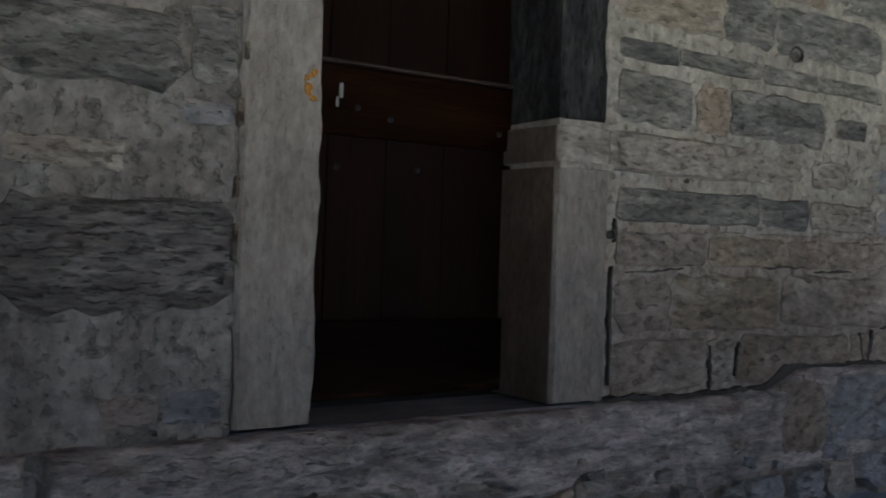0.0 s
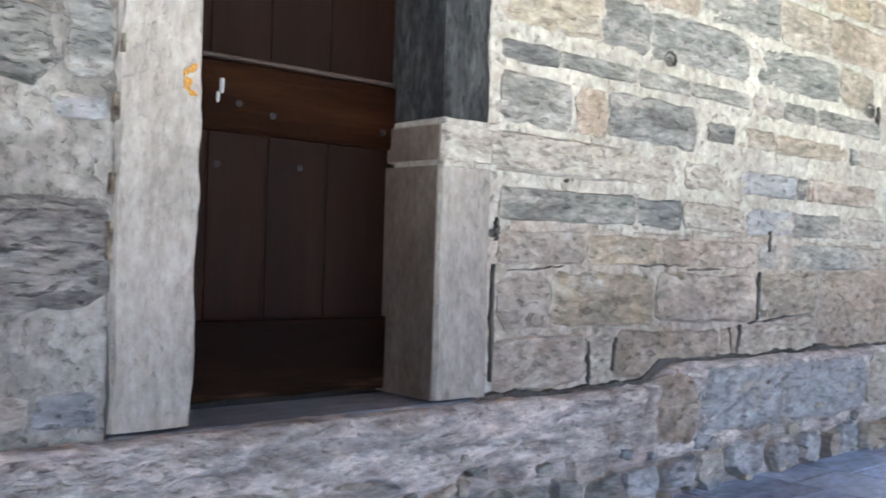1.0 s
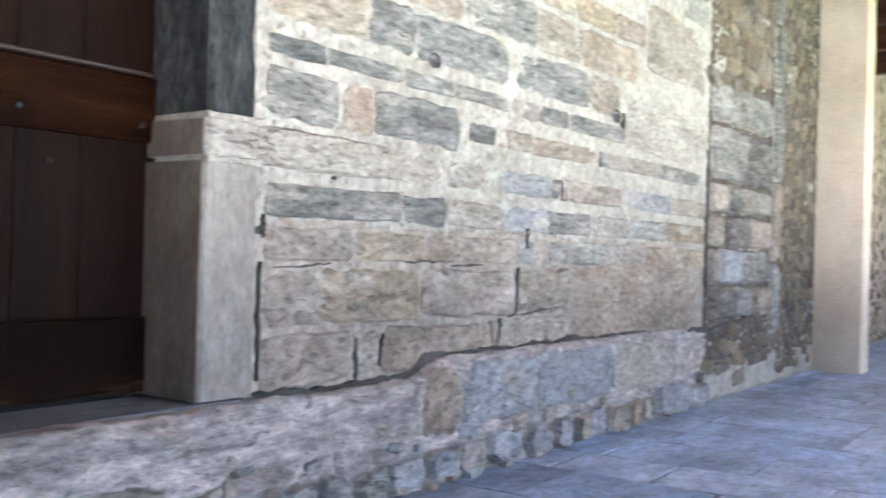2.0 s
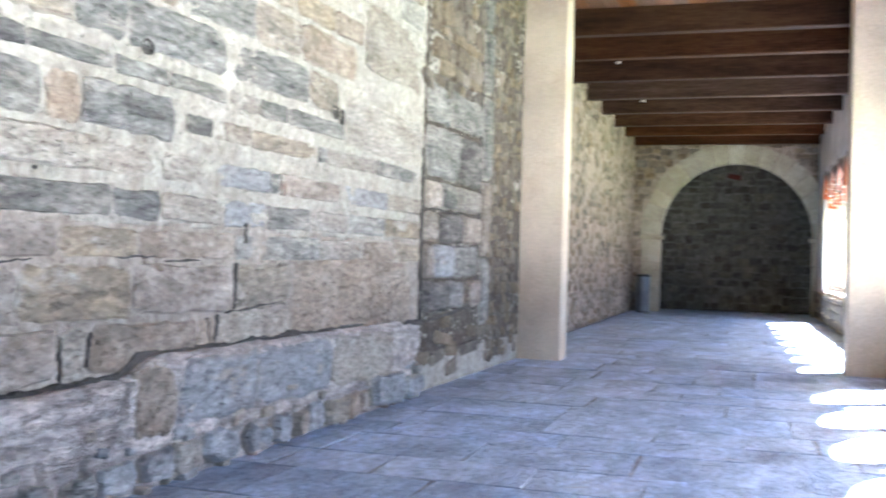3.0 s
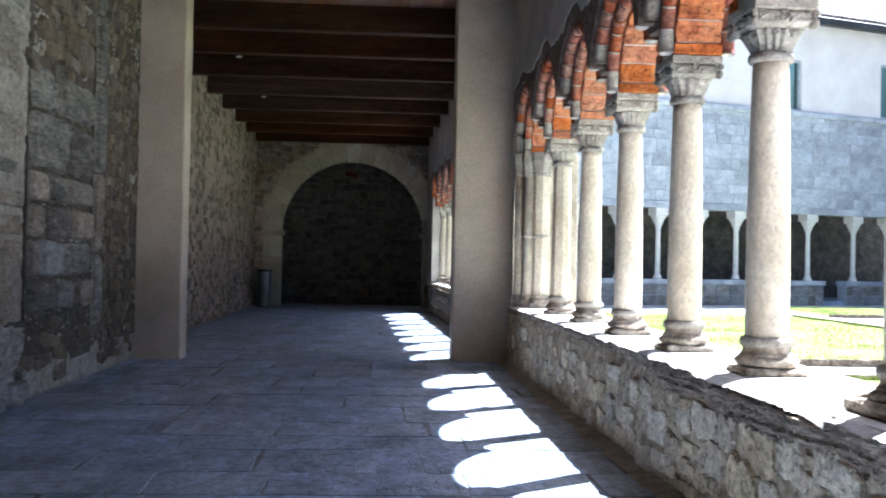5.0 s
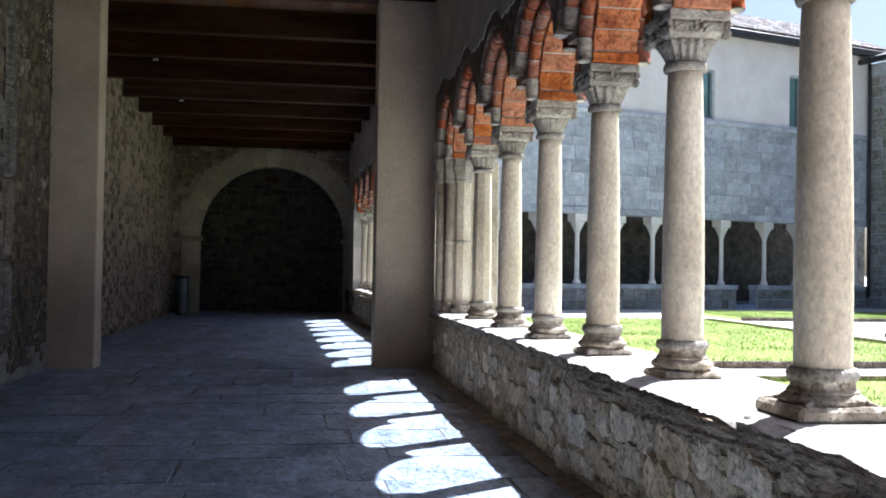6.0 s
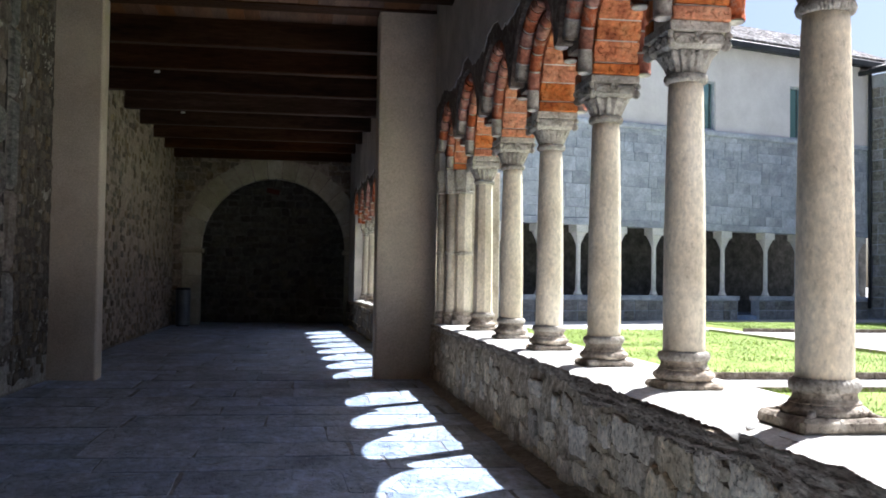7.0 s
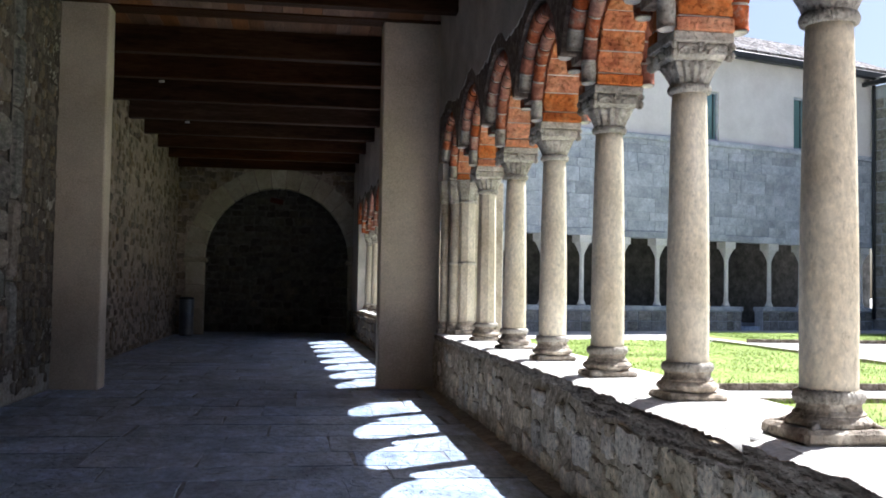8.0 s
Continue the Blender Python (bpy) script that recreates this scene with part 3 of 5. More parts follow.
# deep joints and the crevice above the footing: strips coloured for their shade
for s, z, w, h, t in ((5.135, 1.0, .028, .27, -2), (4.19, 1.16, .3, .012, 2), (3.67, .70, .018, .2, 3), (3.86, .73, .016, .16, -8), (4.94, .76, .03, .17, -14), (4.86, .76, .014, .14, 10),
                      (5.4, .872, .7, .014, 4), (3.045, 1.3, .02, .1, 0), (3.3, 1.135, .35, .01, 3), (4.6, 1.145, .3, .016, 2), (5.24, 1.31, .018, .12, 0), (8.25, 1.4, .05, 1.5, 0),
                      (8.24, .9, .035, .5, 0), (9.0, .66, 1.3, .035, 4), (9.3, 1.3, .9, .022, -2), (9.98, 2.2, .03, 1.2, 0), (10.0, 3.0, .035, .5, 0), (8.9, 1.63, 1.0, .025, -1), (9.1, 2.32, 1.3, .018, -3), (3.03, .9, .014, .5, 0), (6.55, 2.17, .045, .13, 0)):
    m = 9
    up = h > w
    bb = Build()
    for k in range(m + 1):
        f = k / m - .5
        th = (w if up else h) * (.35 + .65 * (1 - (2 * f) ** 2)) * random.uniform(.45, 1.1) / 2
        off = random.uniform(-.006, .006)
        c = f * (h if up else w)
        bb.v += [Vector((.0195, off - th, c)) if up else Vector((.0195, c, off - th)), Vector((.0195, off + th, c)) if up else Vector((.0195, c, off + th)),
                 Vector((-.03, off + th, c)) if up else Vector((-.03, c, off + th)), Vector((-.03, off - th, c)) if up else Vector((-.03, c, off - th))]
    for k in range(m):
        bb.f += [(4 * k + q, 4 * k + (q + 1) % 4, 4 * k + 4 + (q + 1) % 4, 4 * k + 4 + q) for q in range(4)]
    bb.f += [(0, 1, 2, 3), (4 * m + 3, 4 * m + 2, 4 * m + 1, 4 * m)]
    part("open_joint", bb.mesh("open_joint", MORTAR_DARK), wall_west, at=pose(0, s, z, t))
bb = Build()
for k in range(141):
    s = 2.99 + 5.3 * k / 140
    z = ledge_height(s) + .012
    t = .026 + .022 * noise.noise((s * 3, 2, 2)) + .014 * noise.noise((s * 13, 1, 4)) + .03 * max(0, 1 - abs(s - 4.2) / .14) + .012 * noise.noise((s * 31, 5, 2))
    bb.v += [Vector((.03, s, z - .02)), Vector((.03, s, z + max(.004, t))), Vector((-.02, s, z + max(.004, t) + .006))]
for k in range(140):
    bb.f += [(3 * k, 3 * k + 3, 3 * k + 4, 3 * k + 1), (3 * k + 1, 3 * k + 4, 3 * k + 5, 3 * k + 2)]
part("crevice", bb.mesh("crevice", MORTAR_DARK), wall_west, "crevice over the footing, its shadow in a dark strip")
# put-log holes: short sockets with a raised mortar rim, coloured dark for their shade
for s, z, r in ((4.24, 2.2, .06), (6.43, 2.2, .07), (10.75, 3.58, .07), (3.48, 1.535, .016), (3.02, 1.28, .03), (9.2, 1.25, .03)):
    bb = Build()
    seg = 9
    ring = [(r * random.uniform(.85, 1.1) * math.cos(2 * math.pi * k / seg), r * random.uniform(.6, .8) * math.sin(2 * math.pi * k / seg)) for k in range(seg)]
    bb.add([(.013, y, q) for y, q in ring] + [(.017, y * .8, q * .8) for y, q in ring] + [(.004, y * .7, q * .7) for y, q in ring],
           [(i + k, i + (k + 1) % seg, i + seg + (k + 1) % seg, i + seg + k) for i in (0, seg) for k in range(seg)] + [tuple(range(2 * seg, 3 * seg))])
    part("socket_hole", bb.mesh("socket_hole", MORTAR_DARK), wall_west, "small socket hole coloured dark for its shade", pose(0, s, z))

# doorway: sill, jambs and door leaf
doorway = empty("door_surround", "grey stone doorway with worn jambs and a long sill", "door surround", kind="structure", at=WEST)
part("sill", Build().box(-.36, .005, 1.37, 2.99, .48, .582, .012, .006).mesh("sill", surface("sill_slate", [(.13, .13, .14), (.20, .20, .215), (.28, .28, .29)], 6, .7, .5, 50, stretch=(1, .2, 1))), doorway)


def jamb(s0, s1, z0, z1, mat, lab, n0=-.36, n1=.02, wob=.006, seed=1):
    b = Build()
    rows = max(2, int((z1 - z0) / .05))
    prof = [(n0, s0), (n1 - .012, s0), (n1, s0 + .012), (n1, (s0 * 2 + s1) / 3), (n1, (s0 + s1 * 2) / 3), (n1, s1 - .012), (n1 - .012, s1), (n0, s1)]
    for i in range(rows + 1):
        z = z0 + (z1 - z0) * i / rows
        for k, (n, s) in enumerate(prof):
            d = wob * noise.noise((k * 3.7, z * 4, seed)) + wob * .6 * noise.noise((k * 1.3, z * 19, seed))
            b.v.append(Vector((n + (d if 0 < k < 7 else 0), s + d * .8, z)))
    for i in range(rows):
        for k in range(7):
            a = i * 8 + k
            b.f.append((a, a + 1, a + 9, a + 8))
    b.f += [tuple(range(8))[::-1], tuple(range(rows * 8, rows * 8 + 8))]
    part("jamb", b.mesh("jamb", mat), doorway, lab)


# unseen panel added behind the door to stop light leaking in under it
part("closing_wall", Build().box(-.6, -.4, 1.2, 3.2, .3, 3.2).mesh("closing_wall", DARK), doorway)
# reveal strips: stained brown, with the shade they lie in added to the colour
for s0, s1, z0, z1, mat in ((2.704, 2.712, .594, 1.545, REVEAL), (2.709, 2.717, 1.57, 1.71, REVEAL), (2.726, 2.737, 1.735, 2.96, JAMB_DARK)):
    part("reveal", Build().box(-.33, .006, s0, s1, z0, z1, .002).mesh("reveal", mat), doorway, "dark brown stained reveal, deepened for its shade")
jamb(1.36, 1.645, .594, 2.96, JAMB, "pale grey left-hand jamb slab", wob=.012, seed=2)
jamb(2.71, 3.0, .594, 1.545, JAMB, "pale grey lower jamb slab", seed=4)
jamb(2.715, 3.0, 1.565, 1.715, STONE["p"], "jamb block between two mortar lines", seed=6)
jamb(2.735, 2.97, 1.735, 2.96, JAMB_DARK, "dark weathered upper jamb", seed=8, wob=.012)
for z in (1.545, 1.715):
    part("mortar_line", Build().box(-.3, .026, 2.72, 3.02, z - .004, z + .026, .006, .004).mesh("mortar_line", MORTAR), doorway)
part("lintel", Build().box(-.36, .02, 1.3, 3.05, 2.96, 3.2, .015, .006).mesh("lintel", STONE["g"]), doorway)
for s, z, w, h in ((1.355, 1.62, .02, .09), (1.352, 1.38, .018, .07), (1.35, 1.2, .016, .12), (1.372, 1.82, .014, .06)):
    part("open_joint", Build().box(.0, .026, s - w / 2, s + w / 2, z - h / 2, z + h / 2, .004, .003).mesh("open_joint", LIP), doorway)
rng = random.Random(3)
for k in range(9):
    me = stone_build(rng.uniform(.012, .028), rng.uniform(.012, .024), .004, rng, n=8, ragged=.25, sink=.002).mesh("lichen", RUST)
    part("lichen", me, doorway, "orange lichen spot", pose(.0235, 1.615 - rng.uniform(0, .035), 1.735 + rng.uniform(-.05, .05)))

door = empty("door_1", "dark brown plank door with heavy rails, closed", "door", kind="structure", at=WEST @ pose(-.33, 0, 0))
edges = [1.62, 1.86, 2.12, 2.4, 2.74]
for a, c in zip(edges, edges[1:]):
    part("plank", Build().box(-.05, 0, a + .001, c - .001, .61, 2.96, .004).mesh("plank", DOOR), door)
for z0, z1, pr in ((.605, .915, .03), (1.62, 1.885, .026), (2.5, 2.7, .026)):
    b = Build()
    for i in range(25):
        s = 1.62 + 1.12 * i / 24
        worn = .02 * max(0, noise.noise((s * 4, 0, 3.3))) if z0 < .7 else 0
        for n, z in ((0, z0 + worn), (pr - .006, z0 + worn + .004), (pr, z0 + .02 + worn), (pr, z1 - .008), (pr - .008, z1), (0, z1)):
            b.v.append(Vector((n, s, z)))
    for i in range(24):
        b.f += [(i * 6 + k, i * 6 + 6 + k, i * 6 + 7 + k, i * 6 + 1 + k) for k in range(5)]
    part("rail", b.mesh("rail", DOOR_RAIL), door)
part("weather_strip", Build().box(0, .032, 1.62, 2.74, 1.892, 1.907, .004).mesh("weather_strip", surface("grey_strip", [(.03, .022, .018), (.05, .038, .03), (.075, .06, .05)], 8, .6, .2, 50)), door, "thin greyed strip")
part("latch", Build().box(.02, .04, 1.888, 1.9, 1.76, 1.815, .003).box(.02, .03, 1.876, 1.888, 1.725, 1.765, .003).mesh("latch", WHITE), door, "small bright metal latch", pose(0, 0, 0))
for s, z in ((1.97, 1.73), (2.12, 1.70), (2.66, 1.69), (1.9, 1.5), (2.25, 1.51)):
    part("nail", Build().lathe([(.004, 0), (.013, .0), (.013, .006), (.005, .011)], 8).mesh("nail", DARK), door, at=pose(.026 if z > 1.5 else 0, s, z, 0, 90))

# ---------------------------------------------------------------- plaster piers and ceiling
def pier(x0, x1, y0, y1, lab):
    b = Build()
    rows = 30
    prof = [(x0, y0), (x1, y0), (x1, y1), (x0, y1)]
    loop = []
    for (ax, ay), (bx, by) in zip(prof, prof[1:] + prof[:1]):
        d = Vector((bx - ax, by - ay)).normalized() * .015
        loop += [(ax + d.x, ay + d.y), ((ax + bx) / 2, (ay + by) / 2), (bx - d.x, by - d.y)]
    for i in range(rows + 1):
        z = 4.41 * i / rows
        for k, (x, y) in enumerate(loop):
            d = .004 * noise.noise((k * 2.1, z * 2, x0))
            b.v.append(Vector((x + d, y + d, z)))
    m = len(loop)
    for i in range(rows):
        b.f += [(i * m + k, i * m + (k + 1) % m, i * m + m + (k + 1) % m, i * m + m + k) for k in range(m)]
    b.f += [tuple(range(m))[::-1], tuple(range(rows * m, rows * m + m))]
    return tagged(new("pier", b.mesh("pier", PLASTER)), lab, "pier", "plastered piers", "structure")


pier(-2.85, -2.235, 11.72, 12.1, "square pier with smooth warm beige plaster")
pier(.935, 1.66, 11.86, 12.25, "square pier with smooth warm beige plaster")


def timber(name, x0, x1, y0, y1, z0, z1, seed):
    b = Build()
    n = 14
    for i in range(n + 1):
        x = x0 + (x1 - x0) * i / n
        for k, (y, z) in enumerate(((y0 + .012, z0), (y1 - .012, z0), (y1, z0 + .015), (y1, z1), (y0, z1), (y0, z0 + .015))):
            d = .006 * noise.noise((x * 1.5, k * 2.0, seed))
            b.v.append(Vector((x, y + d, z + (d if k in (0, 1, 2, 5) else 0))))
    for i in range(n):
        b.f += [(i * 6 + k, i * 6 + (k + 1) % 6, i * 6 + 6 + (k + 1) % 6, i * 6 + 6 + k) for k in range(6)]
    b.f += [(5, 4, 3, 2, 1, 0), tuple(range(n * 6, n * 6 + 6))]
    return b.mesh(name, BEAM)


tagged(new("tie_beam", timber("tie_beam", -2.95, 1.74, 11.78, 12.12, 4.412, 4.70, 1.0)), "dark heavy timber beam lying on two plastered piers", "beam")
JOISTS = [-3.5, -1.8, -.1, 1.6, 3.3, 5.0, 6.7, 8.4, 10.1, 12.61, 14.13, 15.87, 17.65, 19.4, 21.2, 22.9, 24.7]
for i, y in enumerate(JOISTS):
    tagged(new("ceiling_joist", timber("ceiling_joist", -3.2, 1.72, y, y + .17, 4.08, 4.415, i * 3.3)), "dark red-brown timber joist under the boarded ceiling", "joist", "ceiling joists")
b = Build()
x = -3.3
rng = random.Random(8)
while x < 2.3:
    w = rng.uniform(.17, .24)
    for y0, y1 in ((-6, 3.38), (3.385, 11.75), (12.125, 18.52), (18.525, 26.6)):
        b.box(x + .003, min(x + w, 2.4) - .003, y0, y1, 4.418 + rng.uniform(0, .006), 4.45)
    x += w
b.box(-3.3, 2.4, 11.75, 12.125, 4.702, 4.75)
tagged(new("ceiling", b.mesh("ceiling", BOARD)), "dark stained boarded ceiling", "ceiling", kind="structure")
# unseen deck, added only to close the walk from above
tagged(new("roof_deck", Build().box(-3.5, 2.75, -6.2, 27.2, 4.76, 4.86).mesh("roof_deck", BOARD)), "unseen plain deck added over the ceiling boards", "roof", kind="structure")

for s, z, y in ((-1.99, 4.0, 14.05), (-2.03, 4.01, 17.55)):
    lamp = empty("spotlight", "small white spotlight clipped under a dark joist", "lamp", "ceiling spotlights", at=pose(s, y, z))
    part("lamp_head", Build().lathe([(.010, 0), (.016, .006), (.018, .07), (.014, .075)], 12).mesh("lamp_head", WHITE, True), lamp, at=pose(0, 0, 0, 90, 0, 70))
    part("bracket", Build().box(-.006, .006, -.0, .13, .006, .016, .002).box(-.006, .006, .10, .13, .006, .10, .002).mesh("bracket", DARK), lamp)

# ---------------------------------------------------------------- end of the walk: wall with a round arch, dark recess behind
END_Y, ARCH_X, ARCH_Z, ARCH_R = 24.95, -.58, 1.88, 1.76
end_wall = empty("wall_end", "rubble end wall with a wide round stone arch", "wall", kind="structure", at=pose(0, END_Y, 0, 0, 0, -90))


def solid_end(s, z):
    dx = s - ARCH_X
    inside = abs(dx) < ARCH_R + .06 and (z < ARCH_Z or dx * dx + (z - ARCH_Z) ** 2 < (ARCH_R + .06) ** 2)
    return not inside


part("mortar_bed", rough_face((-3.35, 1.75), (0, 4.42), .07, .012, 9.0, solid_end, depth=.3).mesh("mortar_bed", MORTAR_LOW, True), end_wall)
rng = random.Random(31)
tagged(part("rubble_fill", rubble(-3.2, 1.6, .02, 4.4, (.12, .2), (.14, .34), rng, (.006, .03),
                                  lambda s, z: (s - ARCH_X) ** 2 + max(0, z - ARCH_Z) ** 2 > (ARCH_R + .52) ** 2).mesh("rubble_fill", RUBBLE), end_wall), kind="stuff")
N = 17
for k in range(N):
    a0, a1 = math.pi * (k + .03) / N, math.pi * (k + .97) / N
    b = Build()
    r0, r1 = ARCH_R, ARCH_R + .46 + .05 * rng.random()
    pts = [(r0, a0), (r1, a0), (r1, (a0 + a1) / 2), (r1, a1), (r0, a1), (r0, (a0 + a1) / 2)]
    ring = [(ARCH_X + r * math.cos(a), ARCH_Z + r * math.sin(a)) for r, a in pts]
    b.add([(.03, y, z) for y, z in ring] + [(-.35, y, z) for y, z in ring], [tuple(range(6)), tuple(range(6, 12))[::-1]] + [(k2, k2 + 6, (k2 + 1) % 6 + 6, (k2 + 1) % 6) for k2 in range(6)])
    part("voussoir", b.mesh("voussoir", CARVED), end_wall)
for sx in (-1, 1):
    x0, x1 = sorted((ARCH_X + sx * ARCH_R, ARCH_X + sx * (ARCH_R + .44)))
    for z0, z1 in ((0, .62), (.63, 1.2), (1.21, 1.76)):
        part("quoin", Build().box(-.35, .03, x0, x1, z0, z1, .012).mesh("quoin", CARVED), end_wall)
    part("impost", Build().box(-.36, .08, x0 - .06, x1 + .06, 1.77, 1.87, .02).mesh("impost", CARVED), end_wall)
recess = empty("wall_recess", "rubble wall behind the round arch, recess shade in its colour", "wall", kind="structure", at=pose(0, 26.55, 0, 0, 0, -90))
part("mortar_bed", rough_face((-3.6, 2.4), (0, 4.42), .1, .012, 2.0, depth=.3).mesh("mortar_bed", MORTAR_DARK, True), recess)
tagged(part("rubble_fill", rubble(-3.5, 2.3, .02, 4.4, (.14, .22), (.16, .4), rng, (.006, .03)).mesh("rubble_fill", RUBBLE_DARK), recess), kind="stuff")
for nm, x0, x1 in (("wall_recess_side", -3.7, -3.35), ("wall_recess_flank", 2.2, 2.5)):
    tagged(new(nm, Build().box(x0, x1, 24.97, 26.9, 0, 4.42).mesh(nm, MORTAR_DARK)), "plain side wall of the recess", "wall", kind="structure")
# unseen wall, added to shut the walk off behind the camera
tagged(new("wall_rear", Build().box(-3.5, 2.3, -6.1, -5.9, 0, 4.42).mesh("wall_rear", MORTAR_LOW)), "unseen plain wall added to close the walk", "wall", kind="structure")
sign = empty("arch_sign", "small dark red panel with pale edge under the arch crown", "sign", at=pose(-.62, 25.0, 3.32, 0, 12, 0))
part("panel", Build().box(-.16, .16, -.02, .02, -.06, .06, .006).mesh("panel", SIGNRED), sign)
part("hanger", Build().box(-.012, .012, -.012, .012, .05, .34, .002).mesh("hanger", DARK), sign)

bin_at = pose(-2.66, 24.3, 0)
waste = empty("waste_bin", "tall grey steel waste bin with a dark rim, on the paving", "bin", at=bin_at)
part("body", Build().lathe([(.165, .03), (.17, .05), (.17, .84), (.165, .86)], 28).mesh("body", STEEL, True), waste)
part("foot_ring", Build().lathe([(.15, 0), (.155, .03)], 24).mesh("foot_ring", DARK), waste)
part("lid", Build().lathe([(.175, .86), (.175, .885), (.15, .91), (.09, .915)], 28).mesh("lid", DARK, True), waste, "dark bin lid")

# ---------------------------------------------------------------- paving
floor = empty("floor", "worn blue-grey slate paving with pale joints", "floor", kind="structure")
part("bed", Build().box(-3.4, 1.75, -6, 27, -.12, -.005).mesh("bed", GROUT), floor)
rng = random.Random(77)
y, rest = -5.9, Build()
while y < 26.9:
    d = rng.uniform(.45, .8)
    x = -3.05 - rng.uniform(0, .6)
    while x < 1.66:
        w = rng.uniform(.55, 1.2)
        x1 = min(x + w, 1.7)
        g = rng.uniform(.002, .008)
        c = [Vector((x + g, y + g, 0)), Vector((x1 - g, y + g, 0)), Vector((x1 - g, y + d - g, 0)), Vector((x + g, y + d - g, 0))]
        c = [q + Vector((rng.uniform(-.02, .02), rng.uniform(-.015, .015), 0)) for q in c]
        tip = [rng.uniform(-.004, .003) for _ in c]
        mid = sum(c, Vector()) / 4
        edge = []
        for k in range(4):
            q, r = c[k], c[(k + 1) % 4]
            for f in (0, .33, .67):
                e = q.lerp(r, f)
                edge.append(e + Vector((rng.uniform(-.006, .006), rng.uniform(-.006, .006), tip[k] * (1 - f) + tip[(k + 1) % 4] * f)))
        b = Build()
        m = len(edge)
        b.add([e - mid - Vector((0, 0, .03)) for e in edge] + [e - mid - Vector((0, 0, .006)) for e in edge] + [(e - mid) * .99 + Vector((0, 0, .0)) for e in edge],
              [(r + k, r + (k + 1) % m, r + m + (k + 1) % m, r + m + k) for r in (0, m) for k in range(m)] + [tuple(range(2 * m, 3 * m))])
        if x1 - x > .08:
            if 2.5 < y < 24:
                part("slab", b.mesh("slab", SLATE), floor, at=pose(mid.x, mid.y, 0))
            else:
                rest.add([q + mid for q in b.v], b.f)
        x += w
    y += d
tagged(part("far_slabs", rest.mesh("far_slabs", SLATE), floor), kind="stuff")

# strip of bare earth and dust along the foot of the low wall
b = Build()
NE = 160
for i in range(NE + 1):
    y = 1.0 + 10.8 * i / NE
    e = 1.47 + .03 * noise.noise((y * 1.7, 0, 3)) + .02 * noise.noise((y * 7, 0, 5))
    b.v += [Vector((e, y, .003)), Vector((e + .05, y, .012 + .004 * noise.noise((y * 9, 1, 1)))), Vector((1.62, y, .028 + .01 * noise.noise((y * 5, 2, 1))))]
for i in range(NE):
    b.f += [(3 * i, 3 * i + 1, 3 * i + 4, 3 * i + 3), (3 * i + 1, 3 * i + 2, 3 * i + 5, 3 * i + 4)]
tagged(new("earth_strip", b.mesh("earth_strip", EARTH, True)), "brown strip of trodden earth along the low wall", "earth", kind="structure")
rng = random.Random(91)
for _ in range(110):
    x, y, a, l = rng.uniform(-2.3, 1.0), rng.uniform(4.5, 13), rng.uniform(-.5, .9), rng.uniform(.06, .3)
    dark = rng.random() < .5
    b = Build()
    for k in range(6):
        f = k / 5 - .5
        w = (.006 if dark else .010) * (1.1 - abs(2 * f)) * rng.uniform(.6, 1.3)
        px, py = f * l, .04 * l * math.sin(f * 7 + a)
        b.v += [Vector((px, py - w, 0)), Vector((px, py + w, 0))]
    b.f += [(2 * k, 2 * k + 2, 2 * k + 3, 2 * k + 1) for k in range(5)]
    part("paving_crack", b.mesh("paving_crack", EARTH if dark else GROUT), floor, at=pose(x, y, .0055, 0, 0, math.degrees(a)))

# ---------------------------------------------------------------- arcade towards the court
COL_X, TOP = 1.90, .68
NEAR = [-3.29, -1.96, -.62, .71, 2.045, 3.378, 4.704, 6.0, 7.36, 8.72, 10.1, 11.42]
FAR = [12.62 + 1.335 * i for i in range(9)]
ARC_Z, STILT, R_OUT, R_ROLL2, R_ROLL1, R_IN = 2.535, .085, .645, .585, .505, .462
arcade = empty("wall_arcade", "arcade wall of brick arches under grey plaster", "wall", kind="structure")
# past the compound pier the arcade runs on at a slight angle, into the walk
BEND = Matrix.Translation((1.9, 12.6, 0)) @ pose(0, 0, 0, 0, 0, 1.55) @ Matrix.Translation((-1.9, -12.6, 0))
arcade_far = empty("wall_arcade_beyond", "far arcade wall of brick arches under grey plaster", "wall", kind="structure", at=BEND)


def arched_leaf(host, ys, x0, x1, radius, zmin, ztop, mat, name, lab="", steps=22, rag=0.0):
    """A wall leaf from x0 to x1 over a row of round arches that spring between the columns at ys."""
    b = Build()
    line = []
    for a, c in zip(ys, ys[1:]):
        mid, half = (a + c) / 2, (c - a) / 2
        r = radius * half / .6675
        for k in range(steps):
            t = math.pi * k / steps
            yy = mid - half * math.cos(t)
            h = r * r - (yy - mid) ** 2
            line.append((yy, max(zmin, ARC_Z + math.sqrt(h) if h > 0 else zmin)))
    line.append((ys[-1], zmin))
    for yy, z in line:
        w = rag * (noise.noise((yy * 5, z * 5, radius)) + .6 * noise.noise((yy * 17, z * 13, radius)))
        b.v += [Vector((x0, yy, z + w)), Vector((x0, yy, ztop)), Vector((x1, yy, z + w)), Vector((x1, yy, ztop))]
    for i in range(len(line) - 1):
        a, c = i * 4, i * 4 + 4
        b.f += [(a, c, c + 1, a + 1), (a + 2, a + 3, c + 3, c + 2), (a, a + 2, c + 2, c)]
    b.f += [(0, 1, 3, 2), tuple(len(b.v) - 4 + k for k in (0, 2, 3, 1))]
    part(name, b.mesh(name, mat), host, lab)


